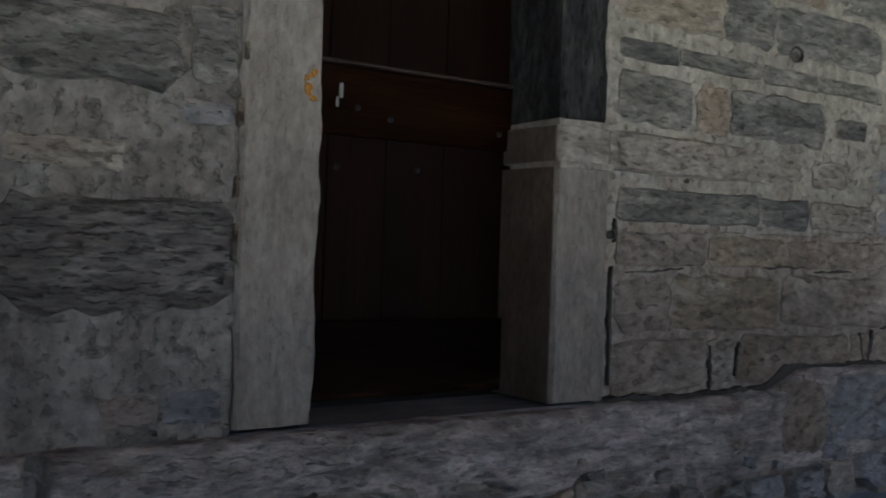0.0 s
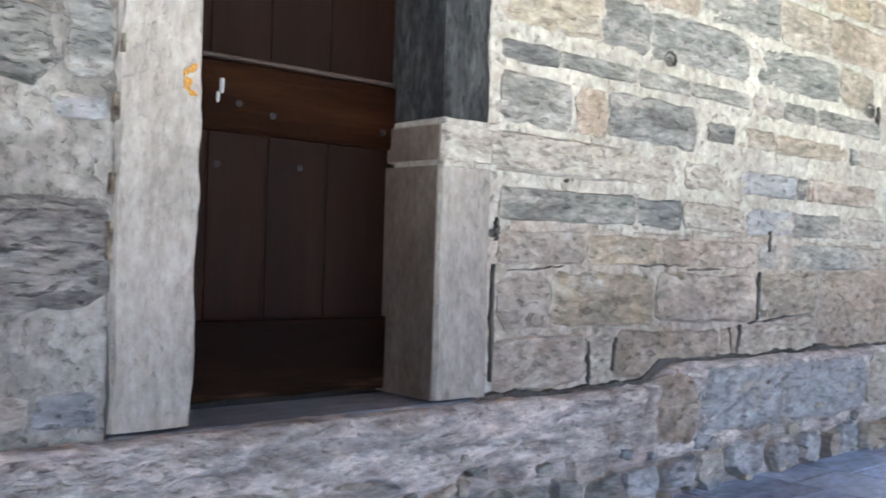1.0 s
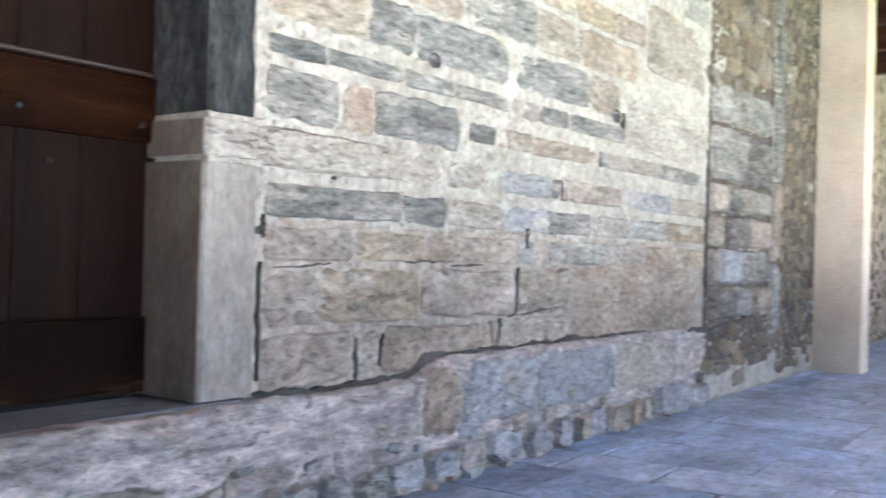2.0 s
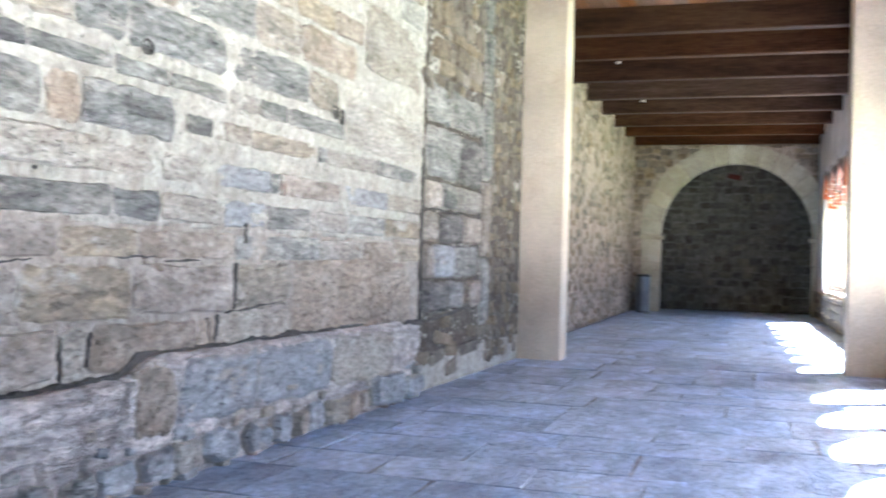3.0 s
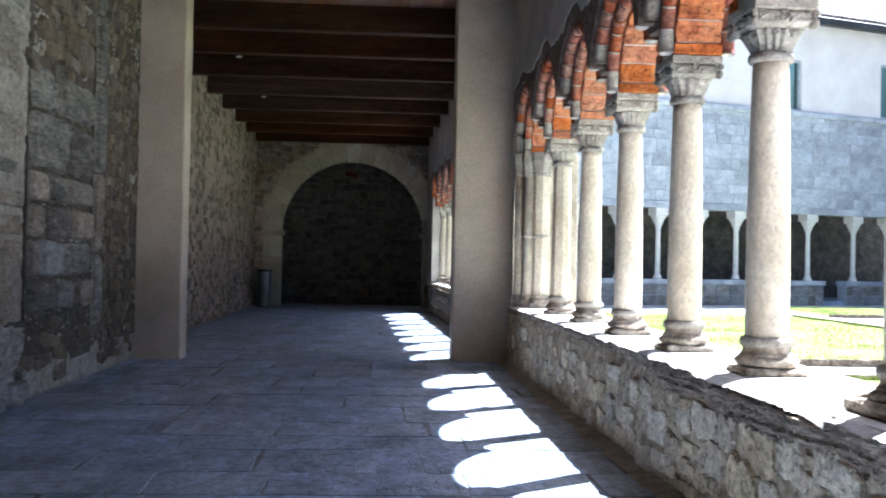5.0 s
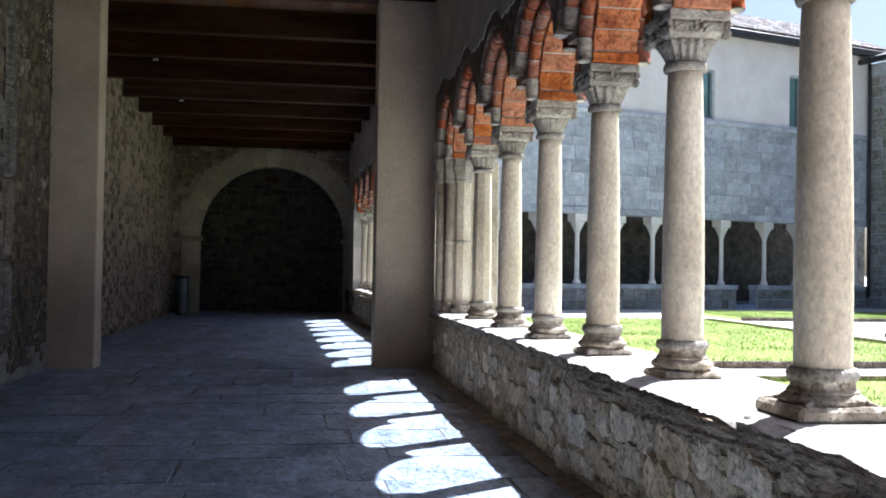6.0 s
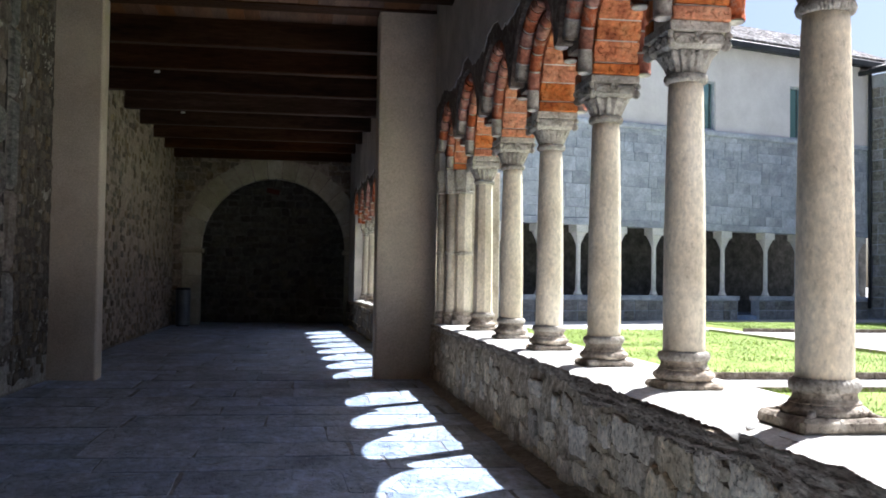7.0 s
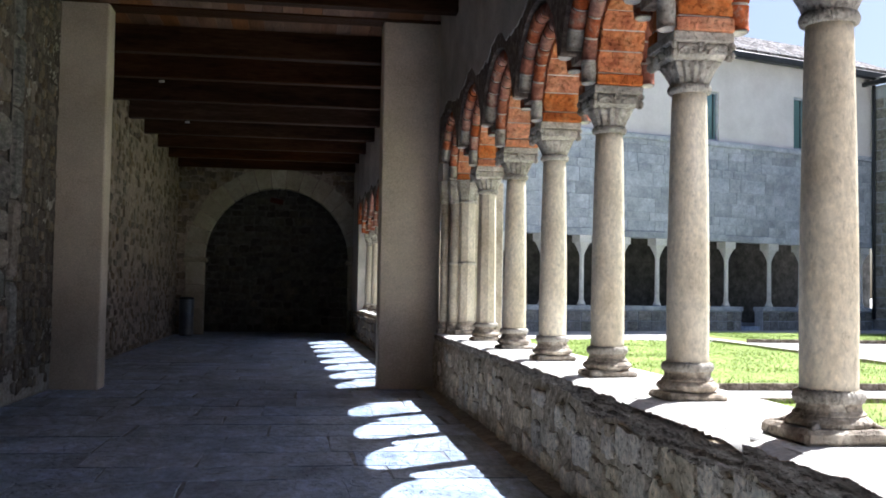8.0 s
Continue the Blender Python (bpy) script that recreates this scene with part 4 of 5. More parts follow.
for host, ys in ((arcade, NEAR), (arcade_far, FAR)):
    arched_leaf(host, ys, 1.564, 1.60, R_OUT + .10, 3.19, 4.42, WALL_PLASTER, "plaster_leaf", "grey plaster over the arches", 60, .05)
    arched_leaf(host, ys, 1.572, 1.68, R_OUT + .004, 2.67, 4.40, ROUGH_PLASTER, "broken_edge", "dark broken plaster edge", 40, .012)
    arched_leaf(host, ys, 1.68, 1.755, R_ROLL1 + .055, 2.63, 4.40, ROUGH_PLASTER, "arch_back")
    arched_leaf(host, ys, 1.77, 2.03, R_IN + .006, 2.462, 4.40, JOINT, "arch_core")
    arched_leaf(host, ys, 2.045, 2.12, R_ROLL1 + .055, 2.63, 4.40, ROUGH_PLASTER, "arch_back")
    arched_leaf(host, ys, 2.12, 2.2, R_OUT, 2.69, 4.90, WALL_PLASTER, "plaster_leaf", "grey plaster over the arches")
part("wall_fill", Build().box(1.62, 2.2, 11.43, 12.61, 2.46, 4.42).mesh("wall_fill", WALL_PLASTER), arcade)
part("wall_fill", Build().box(1.62, 2.2, -6, -3.29, .0, 4.42).mesh("wall_fill", WALL_PLASTER), arcade)
part("wall_fill", Build().box(1.62, 2.2, FAR[-1], 25.3, .0, 4.42).mesh("wall_fill", WALL_PLASTER), arcade_far)


def tube_arc(R, tube, a0, a1, seg=5, ring=12):
    """A piece of roll moulding along an arc in the y, z plane."""
    b = Build()
    for i in range(seg + 1):
        a = a0 + (a1 - a0) * i / seg
        for k in range(ring):
            t = 2 * math.pi * k / ring
            r = R + tube * math.cos(t)
            b.v.append(Vector((tube * math.sin(t), -r * math.cos(a), r * math.sin(a))))
    for i in range(seg):
        b.f += [(i * ring + k, i * ring + ring + k, i * ring + ring + (k + 1) % ring, i * ring + (k + 1) % ring) for k in range(ring)]
    b.f += [tuple(range(ring))[::-1], tuple(range(seg * ring, seg * ring + ring))]
    return b


def wedge(R, thick, a0, a1, x0, x1, e=.004):
    b = Build()
    rows = [(R + .004, x0 + e), (R, x0 + 2 * e), (R, x1 - 2 * e), (R + .004, x1 - e), (R + thick, x1), (R + thick, x0)]
    for a in (a0, (3 * a0 + a1) / 4, (a0 + a1) / 2, (a0 + 3 * a1) / 4, a1):
        chip = random.uniform(.0, .013), random.uniform(.0, .013), random.uniform(-.004, .003)
        worn = [(r + (chip[2] if r < R + .01 else 0) + (.5 * chip[i > 2] if i in (0, 3) else 0), x + (chip[0] if i in (0, 1) else -chip[1] if i in (2, 3) else 0)) for i, (r, x) in enumerate(rows)]
        b.v += [Vector((x, -r * math.cos(a), r * math.sin(a))) for r, x in worn]
    for i in (0, 6, 12, 18):
        b.f += [(i + k, i + 6 + k, i + 6 + (k + 1) % 6, i + (k + 1) % 6) for k in range(6)]
    b.f += [tuple(range(6))[::-1], tuple(range(24, 30))]
    return b


BRICKS, ROLLS1, ROLLS2 = 11, 12, 11
A_LO1, A_LO2 = math.asin(-.07 / R_ROLL1), math.asin(.15 / R_ROLL2)
brick_me = [wedge(R_IN, .1, math.pi * (k + .03) / BRICKS, math.pi * (k + .97) / BRICKS, 1.752 - COL_X, 2.048 - COL_X).mesh("brick", BRICK) for k in range(BRICKS)]
for side in (-1, 1):
    y0, y1 = sorted((side * R_IN, side * (R_IN + .1)))
    brick_me.append(Build().box(1.754 - COL_X, 2.046 - COL_X, y0, y1, .012 - STILT, -.006, .006, .003).mesh("brick", BRICK))


def roll_meshes(R, tube, lo, n):
    out = []
    for k in range(n):
        a0 = lo + (math.pi - 2 * lo) * (k + .05) / n
        a1 = lo + (math.pi - 2 * lo) * (k + .95) / n
        mat = CAPITAL if k == n - 1 else BRICK_ROLL
        out.append(tube_arc(R, tube * random.uniform(.96, 1.04), a0, a1, 4).mesh("roll_brick", mat, True))
    return out


roll1 = roll_meshes(R_ROLL1, .046, A_LO1, ROLLS1)[1:]
roll2 = roll_meshes(R_ROLL2, .054, A_LO2, ROLLS2)
joint1 = tube_arc(R_ROLL1, .041, A_LO1 + (math.pi - 2 * A_LO1) / ROLLS1, math.pi - A_LO1, 22).mesh("roll_joint", JOINT, True)
joint2 = tube_arc(R_ROLL2, .049, A_LO2, math.pi - A_LO2, 22).mesh("roll_joint", JOINT, True)
for host, ys in ((arcade, NEAR), (arcade_far, FAR)):
    for a, c in zip(ys, ys[1:]):
        mid, k = (a + c) / 2, (c - a) / 2 / .6675
        near = ys is NEAR and a > 2
        rest = Build()

        def put(me, x, name, lab=""):
            if near:
                part(name, me, host, lab, pose(x, mid, ARC_Z) @ Matrix.Diagonal((1, k, k, 1)))
            else:
                rest.add([(q.co.x + x, mid + q.co.y * k, ARC_Z + q.co.z * k) for q in me.vertices], [tuple(p.vertices) for p in me.polygons])

        for me in brick_me:
            put(me, COL_X, "brick")
        for me in roll1:
            put(me, 1.715, "roll_brick")
        for me in roll2:
            put(me, 1.64, "roll_brick")
        if near:
            for me, x in [(q, 2.085) for q in roll1] + [(q, 2.15) for q in roll2]:
                rest.add([(q.co.x + x, mid + q.co.y * k, ARC_Z + q.co.z * k) for q in me.vertices], [tuple(p.vertices) for p in me.polygons])
            tagged(part("outer_rolls", rest.mesh("outer_rolls", BRICK_ROLL, True), arcade), kind="stuff")
        else:
            tagged(part("arch_bricks", rest.mesh("arch_bricks", BRICK_ROLL), host), kind="stuff")
        for me, x in ((joint1, 1.715), (joint2, 1.64), (joint1, 2.085), (joint2, 2.15)):
            part("roll_joint", me, host, at=pose(x, mid, ARC_Z) @ Matrix.Diagonal((1, k, k, 1)))


# columns: base with claws, tapering shaft, twisted neck ring, fluted bell, carved impost block
def spiral_ring(r, tube, z, twists=26, seg=160, rope=.13):
    b = Build()
    ring = 8
    for i in range(seg):
        a = 2 * math.pi * i / seg
        for k in range(ring):
            t = 2 * math.pi * k / ring
            q = tube * (1 + rope * math.sin(twists * a + 1.0 * t))
            b.v.append(Vector(((r + q * math.cos(t)) * math.cos(a), (r + q * math.cos(t)) * math.sin(a), z + 1.25 * q * math.sin(t))))
    for i in range(seg):
        j = (i + 1) % seg
        b.f += [(i * ring + k, j * ring + k, j * ring + (k + 1) % ring, i * ring + (k + 1) % ring) for k in range(ring)]
    return b


def torus_profile(r, z0, z1, n=5):
    h = (z1 - z0) / 2
    return [(r - h + h * math.sin(math.pi * k / n) * 1.0, z0 + (z1 - z0) * k / n) for k in range(n + 1)]


def column_base(half=.15, high=.04):
    b = Build()
    b.box(-half, half, -half, half, 0, high, .014, .006)
    prof = [(.14, .035)] + torus_profile(.153, .04, .095) + [(.128, .1), (.114, .115), (.112, .13), (.118, .142)]
    return b.lathe(prof, 28)


def claw(sx, sy):
    b = Build()
    n = 5
    for i in range(n + 1):
        f = i / n
        c = Vector((sx, sy, 0)) * (.15 + .06 * f)
        r = .026 * (1 - .35 * f)
        z = .03 * (1 - f) + .026 + .02 * f * f
        for k in range(6):
            t = 2 * math.pi * k / 6
            b.v.append(c + Vector((-sy * r * math.cos(t) * .7, sx * r * math.cos(t) * .7, max(0.002, z + r * math.sin(t)))))
    for i in range(n):
        b.f += [(i * 6 + k, i * 6 + 6 + k, i * 6 + 6 + (k + 1) % 6, i * 6 + (k + 1) % 6) for k in range(6)]
    b.f += [tuple(range(6)), tuple(range(n * 6, n * 6 + 6))]
    return b


def bell(flutes, depth, z0=1.55, z1=1.655):
    prof, sq = [], []
    for i in range(8):
        f = i / 7
        prof.append((.088 + .040 * f ** 1.6 + .006 * math.sin(f * math.pi), z0 + (z1 - z0) * f))
        sq.append(.55 * f ** 2)
    return Build().lathe(prof, 64, depth, flutes, sq)


def impost_block(kind):
    """The carved block under the arch: a chamfered slab with scrolls at its corners and a boss on each face."""
    b = Build()
    b.box(-.155, .155, -.185, .185, 1.735, 1.782, .006, .002)
    b.box(-.14, .14, -.165, .165, 1.655, 1.738, .02, .003)
    for sx in (-1, 1):
        for sy in (-1, 1):
            for k in range(2):
                r = .028 - .008 * k
                bb = Build().lathe([(r * .4, -.012), (r, -.006), (r, .006), (r * .4, .012)], 10)
                ang = math.atan2(sy, sx)
                for q in bb.v:
                    q.xyz = Vector((q.x, q.z, q.y))
                b.add([Vector((sx * (.138 + .008 * k) + q.x * math.cos(ang) - q.y * math.sin(ang), sy * (.16 + .01 * k) + q.x * math.sin(ang) + q.y * math.cos(ang), 1.672 + .045 * k + q.z)) for q in bb.v], bb.f)
    for fx, fy in ((1, 0), (-1, 0), (0, 1), (0, -1)):
        e = .142 if fx else .168
        for p in range(6 if kind else 5):
            a = 2 * math.pi * p / (6 if kind else 5)
            u, w = .021 * math.cos(a), .021 * math.sin(a)
            bb = Build().lathe([(.003, -.012), (.012, -.008), (.012, .006), (.004, .012)], 6)
            b.add([Vector((fx * (e + q.z) + (u + q.x) * (fy != 0), fy * (e + q.z) + (u + q.x) * (fx != 0), 1.712 + w + q.y)) for q in bb.v], bb.f)
        for s in (-1, 1):
            arc = tube_arc(.05, .009, .3, 2.8, 7, 5)
            b.add([Vector(((fx * (e - .004 + q.x)) + (fy != 0) * (s * .075 + q.y), (fy * (e - .004 + q.x)) + (fx != 0) * (s * .085 + q.y), 1.66 + q.z)) for q in arc.v], arc.f)
    return b


me_base = column_base().mesh("base", BASE_STONE)
me_base_wide = column_base(.178, .055).mesh("base", BASE_STONE)
me_claw = {(sx, sy): claw(sx * .72, sy * .72).mesh("claw", BASE_STONE, True) for sx in (-1, 1) for sy in (-1, 1)}
me_ring = spiral_ring(.108, .020, .160, 40, seg=240, rope=.07).mesh("foot_ring", CAPITAL, True)
me_neck = spiral_ring(.089, .019, 1.53, 44, seg=264, rope=.1).mesh("neck_ring", CAPITAL, True)
me_shaft = Build().lathe([(.106, .175), (.103, .2), (.1035, .45), (.101, .75), (.095, 1.1), (.087, 1.45), (.083, 1.515)], 32).mesh("shaft", MARBLE, True)
me_oct = Build().lathe([(.108, .175), (.103, .2), (.1, .75), (.09, 1.515)], 8).mesh("shaft", MARBLE)
me_bells = [bell(18, .10).mesh("bell", CAPITAL, True), bell(14, .12).mesh("bell", CAPITAL, True), bell(22, .08).mesh("bell", CAPITAL, True)]
me_blocks = [impost_block(k).mesh("impost_block", CAPITAL) for k in (0, 1)]


def column(y, i, group, rich=True):
    col = empty("column", "stone column with claw base, smooth cream shaft and fluted capital, on the low wall", "column", group, at=(Matrix() if rich else BEND) @ pose(COL_X, y, TOP))
    part("base", me_base_wide if rich and i == 5 else me_base, col, "dark weathered base")
    if rich and i == 5:
        for key, me in me_claw.items():
            part("claw", me, col)
    part("foot_ring", me_ring, col)
    part("shaft", me_oct if i == 10 else me_shaft, col)
    part("neck_ring", me_neck, col)
    part("bell", me_bells[i % 3], col, "fluted capital bell")
    part("impost_block", me_blocks[i % 2], col, "carved grey impost block")
    return col


for i, y in enumerate(NEAR[:-1]):
    column(y, i, "columns of the arcade")
for i, y in enumerate(FAR):
    column(y, i, "columns of the far arcade bays", False)

# compound pier between the two rows of arches
comp = empty("compound_pier", "clustered stone pier with slim half shafts and small capitals", "pier", kind="structure")
part("core", Build().box(1.78, 2.34, 11.42, 12.62, TOP, 2.462, .01).mesh("core", PIER_STONE), comp)
for x, y, r, oct_ in ((1.90, 11.36, .105, 8), (1.755, 11.38, .06, 12), (1.66, 11.46, .055, 12)):
    part("half_shaft", Build().lathe([(r * 1.05, TOP + .15), (r, TOP + .18), (r * .96, 2.2)], oct_, cx=x, cy=y).mesh("half_shaft", MARBLE if oct_ == 8 else PIER_STONE, oct_ > 8), comp)
    part("shaft_base", Build().box(x - r * 1.4, x + r * 1.4, y - r * 1.4, y + r * 1.4, TOP, TOP + .06, .008).lathe([(r * 1.35, TOP + .06), (r * 1.4, TOP + .09), (r * 1.15, TOP + .12), (r * 1.2, TOP + .15)], 16, cx=x, cy=y).mesh("shaft_base", BASE_STONE), comp)
    part("shaft_ring", Build().lathe([(r * 1.05, 1.48), (r * 1.12, 1.5), (r * 1.05, 1.52)], 12, cx=x, cy=y).mesh("shaft_ring", PIER_STONE), comp)
    part("small_capital", Build().lathe([(r * 1.0, 2.19), (r * 1.15, 2.21), (r * 1.0, 2.23), (r * 1.2, 2.3), (r * 1.45, 2.36), (r * 1.45, 2.46)], 24, .05, 8, cx=x, cy=y).mesh("small_capital", CAPITAL), comp)

# ---------------------------------------------------------------- low wall under the columns (local axes: out, along, up)
EAST = pose(1.60, 0, 0, 0, 0, 180)          # out is -x, along is -y
parapet = empty("low_wall", "low rubble wall carrying the columns, broken mortar lip along its top", "low wall", kind="structure", at=EAST)


def par(y):
    return -y


rng = random.Random(41)
b = Build()
NY, ROWS = 900, 22
y0, y1 = -5.0, 25.2
for i in range(NY + 1):
    y = y0 + (y1 - y0) * i / NY
    tz = TOP - .02 + .01 * noise.noise((y * 6, 0, 1))
    for k in range(ROWS):
        z = tz * k / (ROWS - 2) if k < ROWS - 1 else tz + .004
        w = .016 * noise.noise((y * 2.5, z * 4, 6)) + .011 * noise.noise((y * 9, z * 12, 3)) + .007 * noise.noise((y * 22, z * 27, 3))
        b.v.append(Vector(((-.12 if k == ROWS - 1 else w - .02 * max(0, z - .5) / .15) + .027 * max(0, y - 12.6), par(y), z)))
for i in range(NY):
    b.f += [(i * ROWS + k, i * ROWS + k + 1, i * ROWS + ROWS + k + 1, i * ROWS + ROWS + k) for k in range(ROWS - 1)]
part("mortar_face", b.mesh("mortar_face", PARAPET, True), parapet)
LOCAL_BEND = EAST.inverted() @ BEND @ EAST
part("core", Build().box(-.66, -.05, par(12.6), par(y0), 0, TOP - .03).mesh("core", MORTAR), parapet)
part("core", Build().box(-.655, -.055, par(25.2), par(12.4), 0, TOP - .034).mesh("core", MORTAR), parapet, at=LOCAL_BEND)
# faced stones, the large ones nearest the camera's end
for z0, z1, sizes in ((.02, .20, (.22, .52)), (.19, .37, (.18, .46)), (.36, .54, (.16, .42))):
    y = 1.6 + rng.uniform(0, .3)
    while y < 11.4:
        near = max(0, min(1, (7.5 - y) / 3))
        w = rng.uniform(*sizes) * (.6 + .5 * near)
        if rng.random() < .5 + .38 * near:
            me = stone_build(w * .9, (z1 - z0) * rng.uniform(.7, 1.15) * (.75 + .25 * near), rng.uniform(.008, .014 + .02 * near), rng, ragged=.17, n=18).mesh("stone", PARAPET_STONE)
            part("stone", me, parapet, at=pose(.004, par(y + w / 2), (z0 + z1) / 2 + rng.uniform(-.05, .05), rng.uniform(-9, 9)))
        y += w
fill = rubble(par(24.9), par(12.3), .03, .6, (.12, .18), (.16, .36), rng, (.012, .03))
tagged(part("rubble_fill", fill.mesh("rubble_fill", RUBBLE), parapet, at=LOCAL_BEND), kind="stuff")
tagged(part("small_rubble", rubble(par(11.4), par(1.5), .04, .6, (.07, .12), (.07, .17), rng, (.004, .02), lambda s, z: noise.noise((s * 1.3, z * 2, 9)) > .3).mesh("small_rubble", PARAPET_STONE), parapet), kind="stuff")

# broken lip of mortar that overhangs the face
b, crust = Build(), Build()
NL, NK = 1300, 14
for i in range(NL + 1):
    y = 1.2 + 10.5 * i / NL
    near = max(.1, min(1, (6.2 - y) / 1.8))
    jut = -.025 * max(0, min(1, (3.36 - y) / .03)) - .05 * max(0, 1 - abs(y - 3.42) / .07) - .03 * max(0, 1 - abs(y - 5.3) / .1)
    over = .016 + near * .06 * (noise.noise((y * 1.9, 1.0, 0)) + .55) + .022 * noise.noise((y * 5, 2.0, 0)) + .012 * noise.noise((y * 16, 5.0, 0)) + .005 * noise.noise((y * 40, 1.0, 0)) + jut
    thick = .05 + near * .16 * (noise.noise((y * 1.6, 8.0, 0)) + .62) + .03 * noise.noise((y * 7, 3.0, 0)) + .012 * noise.noise((y * 29, 3.0, 0))
    up = .012 * noise.noise((y * 5, 7.0, 0)) + .012 * noise.noise((y * 13, 9.0, 0)) + .005 * noise.noise((y * 41, 9.0, 0)) - .035 * max(0, 1 - abs(y - 3.42) / .06) - .012 * near
    over, thick = max(.004, over), max(.03, thick)
    for k, (n, z) in enumerate(((-.1, TOP + .004), (-.03, TOP + .004 + up * .6), (over * .8, TOP - .006 + up))):
        crust.v.append(Vector((n + .004, par(y), z + .004)))
    for k in range(NK):
        f = k / (NK - 1)
        z = TOP - .01 + up - thick * f
        bed = .020 * noise.noise((y * 1.7, z * 34 + y * 1.2, 11.0)) + .014 * noise.noise((y * 7, z * 24, 4.0)) + .007 * noise.noise((y * 23, z * 40, 5.0))
        n = over * (1 - .75 * f ** 2) + bed * (.35 + near) * (.4 + f) - (.09 if k == NK - 1 else 0)
        b.v.append(Vector((n if k else over * .75, par(y), z + (.006 * noise.noise((y * 19, k * 2.1, 8)) if k else .002))))
for i in range(NL):
    b.f += [(i * NK + k, i * NK + k + 1, i * NK + NK + k + 1, i * NK + NK + k) for k in range(NK - 1)]
    crust.f += [(i * 3 + k, i * 3 + k + 1, i * 3 + 4 + k, i * 3 + 3 + k) for k in range(2)]
part("broken_lip", b.mesh("broken_lip", LIP_DARK), parapet, "broken dark mortar lip")
# the lip's top is coloured pale to stand in for the sun on it
part("coping_edge", crust.mesh("coping_edge", COPING), parapet, "worn edge of the coping, pale for the sun on it")
# coping: pale slabs on top
y = -5.0
while y < 25:
    w = rng.uniform(.7, 1.3)
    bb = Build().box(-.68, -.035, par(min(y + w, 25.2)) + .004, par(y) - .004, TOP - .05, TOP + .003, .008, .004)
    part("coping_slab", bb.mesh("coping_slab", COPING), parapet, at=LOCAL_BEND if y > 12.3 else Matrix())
    y += w

# ---------------------------------------------------------------- court: ground, lawn, gravel, edging
ground = tagged(new("ground", mesh_of("ground", [(-600, -600, -.14), (600, -600, -.14), (600, 600, -.14), (-600, 600, -.14)], [(0, 1, 2, 3)], GRAVEL)), "pale gravel ground of the court", "ground", kind="structure")


def lawn(x0, x1, y0, y1, seed, turn=0.0):
    b = Build()
    nx, ny = max(2, int((x1 - x0) / .4)), max(2, int((y1 - y0) / .4))
    for i in range(nx + 1):
        for j in range(ny + 1):
            x, y = x0 + (x1 - x0) * i / nx, y0 + (y1 - y0) * j / ny
            z = -.05 + .02 * noise.noise((x * .8, y * .8, seed)) if 0 < i < nx and 0 < j < ny else -.145
            if i in (0, nx):
                y += .05 * noise.noise((x, y * 2, seed))
            b.v.append(Vector((x, y, z)))
    for i in range(nx):
        b.f += [(i * (ny + 1) + j, (i + 1) * (ny + 1) + j, (i + 1) * (ny + 1) + j + 1, i * (ny + 1) + j + 1) for j in range(ny)]
    ob = tagged(new("lawn", b.mesh("lawn", GRASS, True)), "bright green mown lawn plot in the sun", "lawn", kind="structure")
    rng = random.Random(seed)
    g = Build()
    for _ in range(int(min(26000, (x1 - x0) * (y1 - y0) * 300))):
        x, y = rng.uniform(x0, x1), rng.uniform(y0, y1)
        z = -.06
        h, w, a = rng.uniform(.0, .02), rng.uniform(.004, .009), rng.uniform(0, 6.28)
        dx, dy = w * math.cos(a), w * math.sin(a)
        lx, ly = rng.uniform(-.03, .03), rng.uniform(-.03, .03)
        k = len(g.v)
        g.v += [Vector((x - dx, y - dy, z)), Vector((x + dx, y + dy, z)), Vector((x + lx, y + ly, z + h + .03))]
        g.f.append((k, k + 1, k + 2))
    tagged(new("grass_blades", g.mesh("grass_blades", BLADE)), "short bright grass blades", "grass", kind="stuff")
    return ob


lawn(3.4, 11.0, 13.3, 25.6, 1)
lawn(3.4, 9.0, 3.5, 11.2, 2)
lawn(12.4, 22.0, 26.3, 31.0, 3)
lawn(12.6, 22.0, 14.5, 19.6, 4)


def edging(x0, y0, x1, y1):
    d = Vector((x1 - x0, y1 - y0, 0))
    n = max(1, int(d.length / .9))
    turn = math.degrees(math.atan2(d.y, d.x))
    me = Build().box(0, d.length / n - .012, -.03, .03, -.16, -.035, .01, .004).mesh("kerb_stone", LIP)
    row = empty("lawn_edging", "low brown stone edging along the lawn", "edging", kind="structure", at=pose(x0, y0, 0, 0, 0, turn))
    for i in range(n):
        part("kerb_stone", me, row, at=pose(i * d.length / n, 0, 0))


edging(3.3, 13.2, 11.1, 13.2)
edging(11.1, 13.2, 11.1, 25.7)
edging(3.3, 11.3, 9.1, 11.3)
edging(12.3, 26.2, 22.0, 26.2)
edging(12.5, 19.7, 22.0, 19.7)

# ---------------------------------------------------------------- wing across the court (local axes: along, back, up)
WING = pose(15.1, 34.5, 0, 0, 0, 18)
S0, S1, LINT, STRING, EAVE = -13.0, 8.0, 3.34, 6.62, 9.95
wing = empty("far_wing", "two-storey wing, grey stone below and pale plaster above, tiled roof", "building", at=WING)
part("wall_core", Build().box(S0, S1, .03, .5, LINT, STRING).mesh("wall_core", FAR_STONE), wing)
rng = random.Random(51)
z = LINT + .02
alike = {}
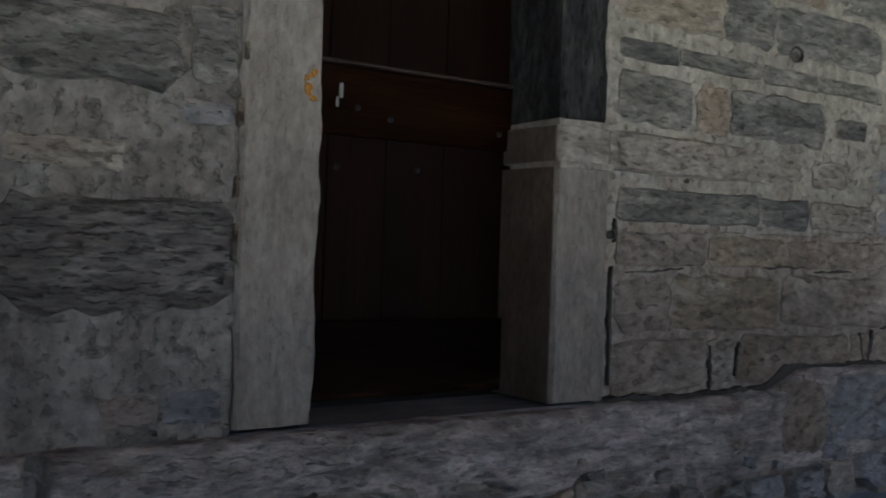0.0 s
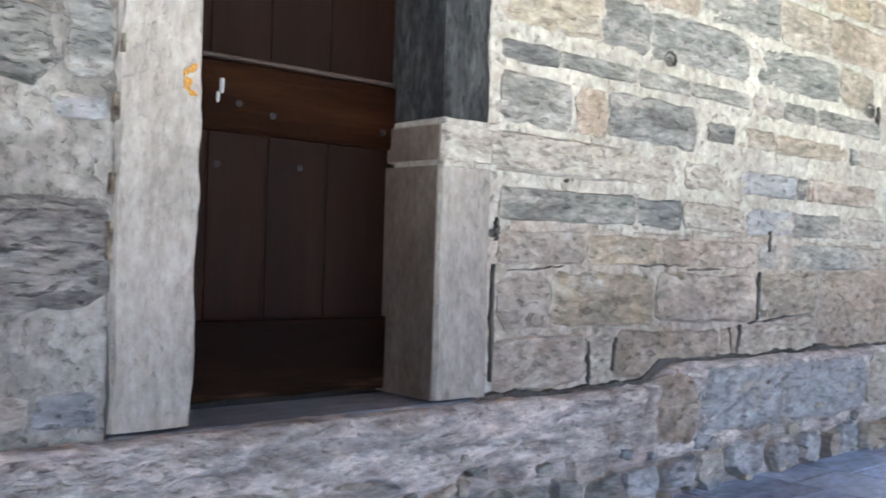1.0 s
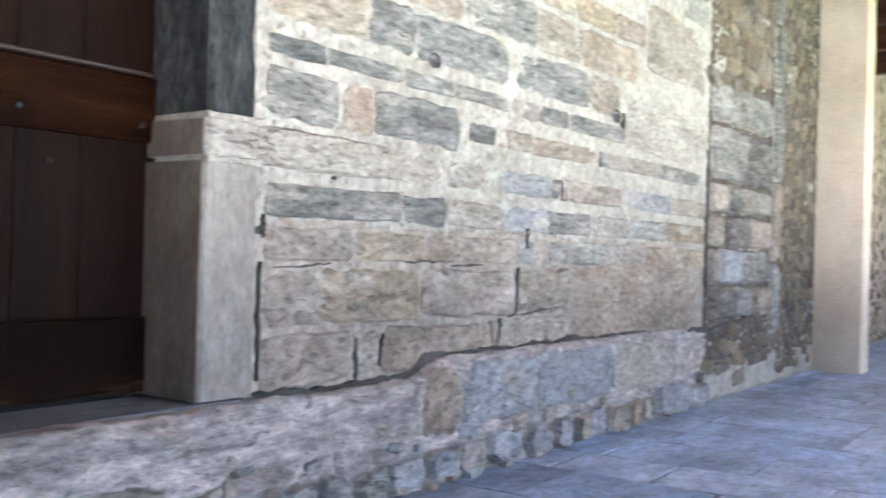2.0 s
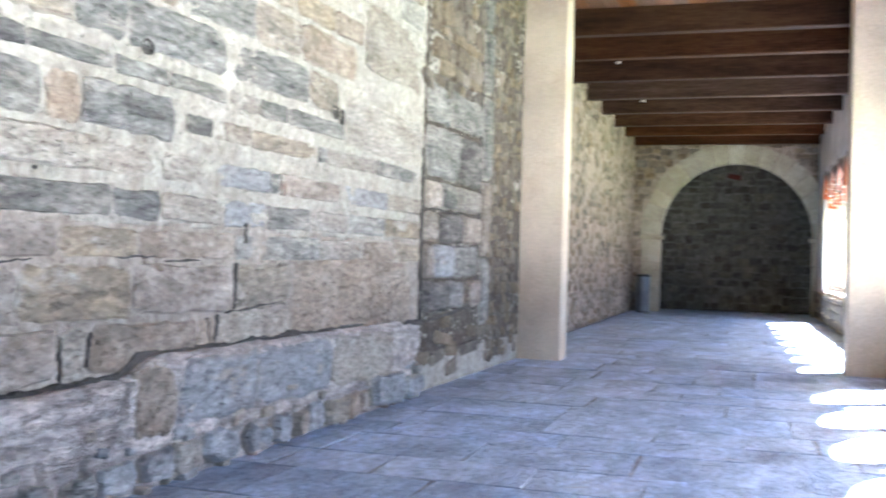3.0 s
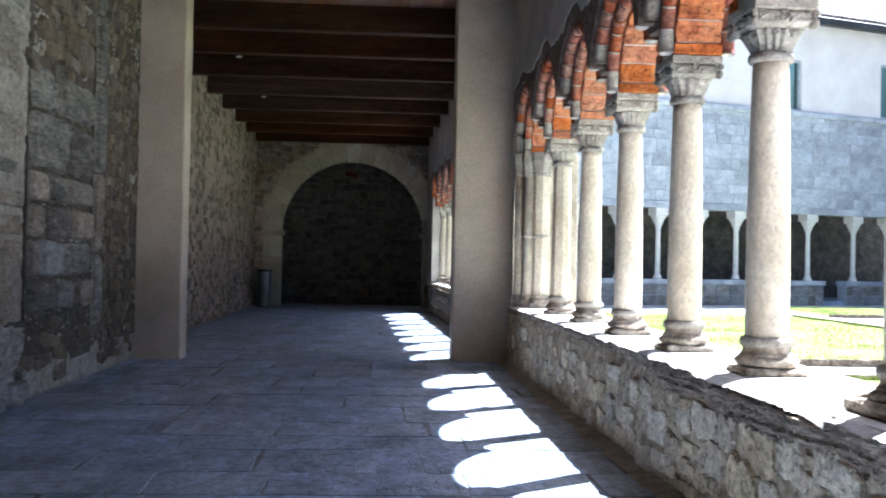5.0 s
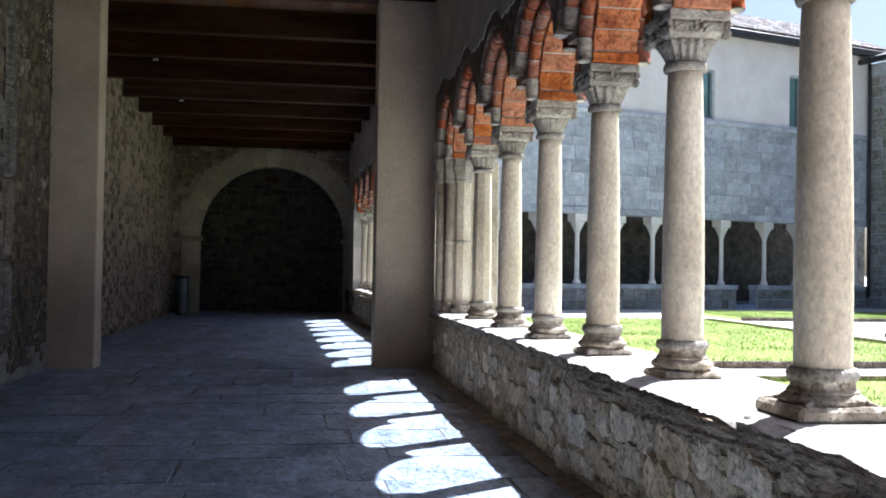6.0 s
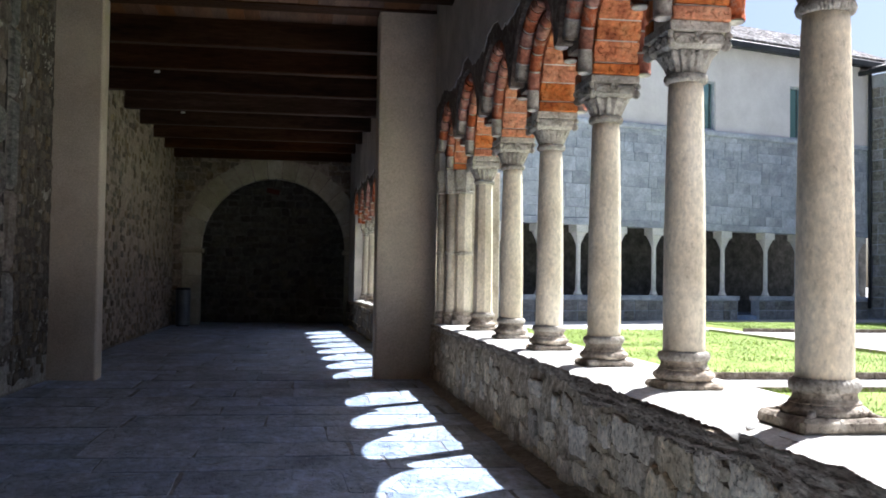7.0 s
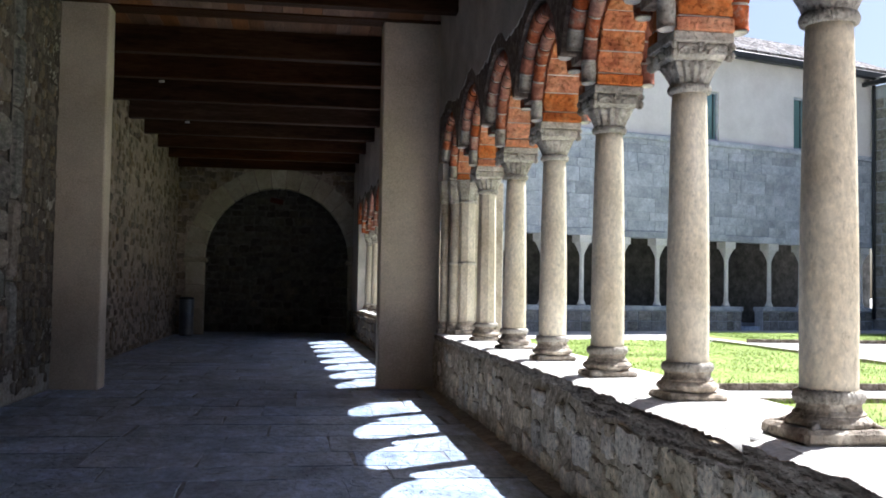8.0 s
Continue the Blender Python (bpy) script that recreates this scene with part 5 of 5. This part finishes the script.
while z < STRING - .1:
    h = rng.choice((.3, .36, .42, .5))
    h = min(h, STRING - z)
    s = S0 + 1
    while s < S1:
        w = rng.choice((.4, .55, .8, 1.2))
        w = min(w, S1 - s)
        key = (round(w, 2), round(h, 2))
        if key not in alike:
            alike[key] = Build().box(.004, w - .004, rng.uniform(-.0, .006), .06, .004, h - .004, .008).mesh("stone", FAR_STONE)
        if s > -9.5:
            part("stone", alike[key], wing, at=pose(s, 0, z))
        s += w
    z += h
part("upper_wall", Build().box(S0, -.62, .05, .5, STRING, EAVE).box(.02, 3.72, .05, .5, STRING, EAVE).box(4.36, S1, .05, .5, STRING, EAVE)
     .box(-.62, .02, .05, .5, 8.62, EAVE).box(3.72, 4.36, .05, .5, 8.82, EAVE).mesh("upper_wall", FAR_PLASTER), wing, "pale lilac-white plaster")
part("string_course", Build().box(S0, S1, -.12, .2, STRING - .04, STRING + .16, .04).mesh("string_course", FAR_STONE), wing)
part("architrave", Build().box(S0, S1, -.05, .45, LINT - .22, LINT + .02, .02).mesh("architrave", FAR_STONE), wing)
for s, zt in ((-.3, 8.62), (4.04, 8.82)):
    win = part("window", Build().box(s - .34, s - .26, .12, .2, STRING + .16, zt).box(s + .26, s + .34, .12, .2, STRING + .16, zt).box(s - .26, s + .26, .12, .2, zt - .08, zt)
               .box(s - .34, s + .34, .06, .22, STRING + .16, STRING + .24).mesh("window", FAR_STONE), wing, "tall narrow window with pale reveal")
    part("pane", Build().box(s - .26, s + .26, .2, .21, STRING + .2, zt).mesh("pane", PANE), win)
    part("glazing_bar", Build().box(s + .13, s + .16, .17, .2, STRING + .2, zt).mesh("glazing_bar", GUTTER), win)
part("gutter", Build().box(S0, S1 + 1, -.62, -.42, EAVE - .12, EAVE + .14, .03).box(S0, S1 + 1, -.42, .3, EAVE + .0, EAVE + .05).mesh("gutter", GUTTER), wing, "dark gutter")
b = Build()
slope = math.radians(23.5)
for i in range(int((S1 + 1 - S0) / .2)):
    for j in range(12):
        s, u = S0 + i * .2, -.55 + j * .42
        for k in range(2):
            rr, zz = (.085, .075) if k else (.08, .0)
            k0 = len(b.v)
            for e in (0, 1):
                for q in range(5):
                    a = math.pi * q / 4
                    dx, dz = rr * math.cos(a), rr * math.sin(a) * (1 if k else -1)
                    v = u + e * .46
                    b.v.append(Vector((s + (.1 if k else 0) + dx * (1 - .12 * e), v * math.cos(slope), EAVE + .12 + zz + dz + (v + .55) * math.sin(slope) + rng.uniform(-.014, .014))))
            b.f += [(k0 + q, k0 + q + 1, k0 + 6 + q, k0 + 5 + q) for q in range(4)]
tagged(part("roof_tiles", b.mesh("roof_tiles", ROOF), wing, "weathered clay barrel tiles"), kind="stuff")
part("roof", mesh_of("roof", [(S0, -.5, EAVE + .06), (S1 + 1, -.5, EAVE + .06), (S1 + 1, 4.4, EAVE + 2.1), (S0, 4.4, EAVE + 2.1), (S0, 9, EAVE), (S1 + 1, 9, EAVE)], [(0, 1, 2, 3), (3, 2, 5, 4)], ROOF), wing)
part("downpipe", Build().lathe([(.07, .3), (.07, EAVE)], 10, cx=S1 - .15, cy=-.14).mesh("downpipe", GUTTER, True), wing, "dark downpipe")
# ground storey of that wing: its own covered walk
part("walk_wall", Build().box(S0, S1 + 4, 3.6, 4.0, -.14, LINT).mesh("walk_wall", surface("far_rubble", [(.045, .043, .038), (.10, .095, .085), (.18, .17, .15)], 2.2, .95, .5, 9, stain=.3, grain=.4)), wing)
part("walk_ceiling", Build().box(S0, S1 + 4, .4, 4, LINT, LINT + .1).mesh("walk_ceiling", BEAM), wing)
part("walk_floor", Build().box(S0, S1 + 4, .1, 4, -.2, .02).mesh("walk_floor", SLATE), wing)
for a, c in ((S0, 1.12), (2.14, S1)):
    low = part("low_wall", Build().box(a, c, .02, .42, -.16, .58).mesh("low_wall", FAR_STONE), wing)
    part("capping", Build().box(a - .04, c + .04, -.06, .48, .58, .74, .02).mesh("capping", FAR_STONE), low)
    s = a + .04
    while s < c - .2:
        w = min(rng.uniform(.3, .7), c - s)
        for z0, z1 in ((-.14, .2), (.22, .56)):
            part("stone", Build().box(s, s + w - .025, -.01, .05, z0, z1, .015, .008).mesh("stone", STONE[rng.choice("uug")]), low)
        s += w
me_fs = Build().lathe([(.15, .0), (.15, .06), (.12, .1), (.10, .16), (.085, .22), (.078, 1.7), (.09, 1.74)], 16).mesh("shaft", FAR_MARBLE, True)
me_fc = Build().lathe([(.085, 1.72), (.11, 1.8), (.16, 1.98), (.2, 2.12), (.24, 2.13), (.24, 2.38)], 16, 0, 0, [0, .1, .5, .9, 1, 1]).mesh("capital", FAR_MARBLE)
for s in (-10.6, -9.0, -7.4, -5.83, -4.2, -2.62, -1.05, .55, 2.66, 4.27, 5.9, 7.5):
    col = empty("far_column", "slender white column with flaring capital on the low wall across the court", "column", "columns across the court", at=WING @ pose(s, .22, .74))
    part("shaft", me_fs, col)
    part("capital", me_fc, col)

# side wing that closes the court
SIDE = pose(22.7, 36.96, 0, 0, 0, -72)
side = empty("side_wing", "stone side wing of the court with tiled eave", "building", at=SIDE)
part("wall", Build().box(.0, 40, .0, .6, -.15, EAVE - .3).mesh("wall", FAR_STONE), side)
z = -.1
for zc in range(22):
    h = .42
    s = -.05
    for k in range(6):
        w = rng.uniform(.4, .9)
        part("stone", Build().box(s + .01, s + w - .01, -.012, .05, z + .01, z + h - .01, .015).mesh("stone", STONE["g" if rng.random() < .6 else "u"]), side)
        s += w
    z += h
part("gutter", Build().box(-.4, 40, -.6, -.4, EAVE - .36, EAVE - .18, .03).mesh("gutter", GUTTER), side)
part("roof", mesh_of("roof", [(-.5, -.6, EAVE - .15), (40, -.6, EAVE - .15), (40, 4, EAVE + 1.4), (-.5, 4, EAVE + 1.4)], [(0, 1, 2, 3)], ROOF), side)
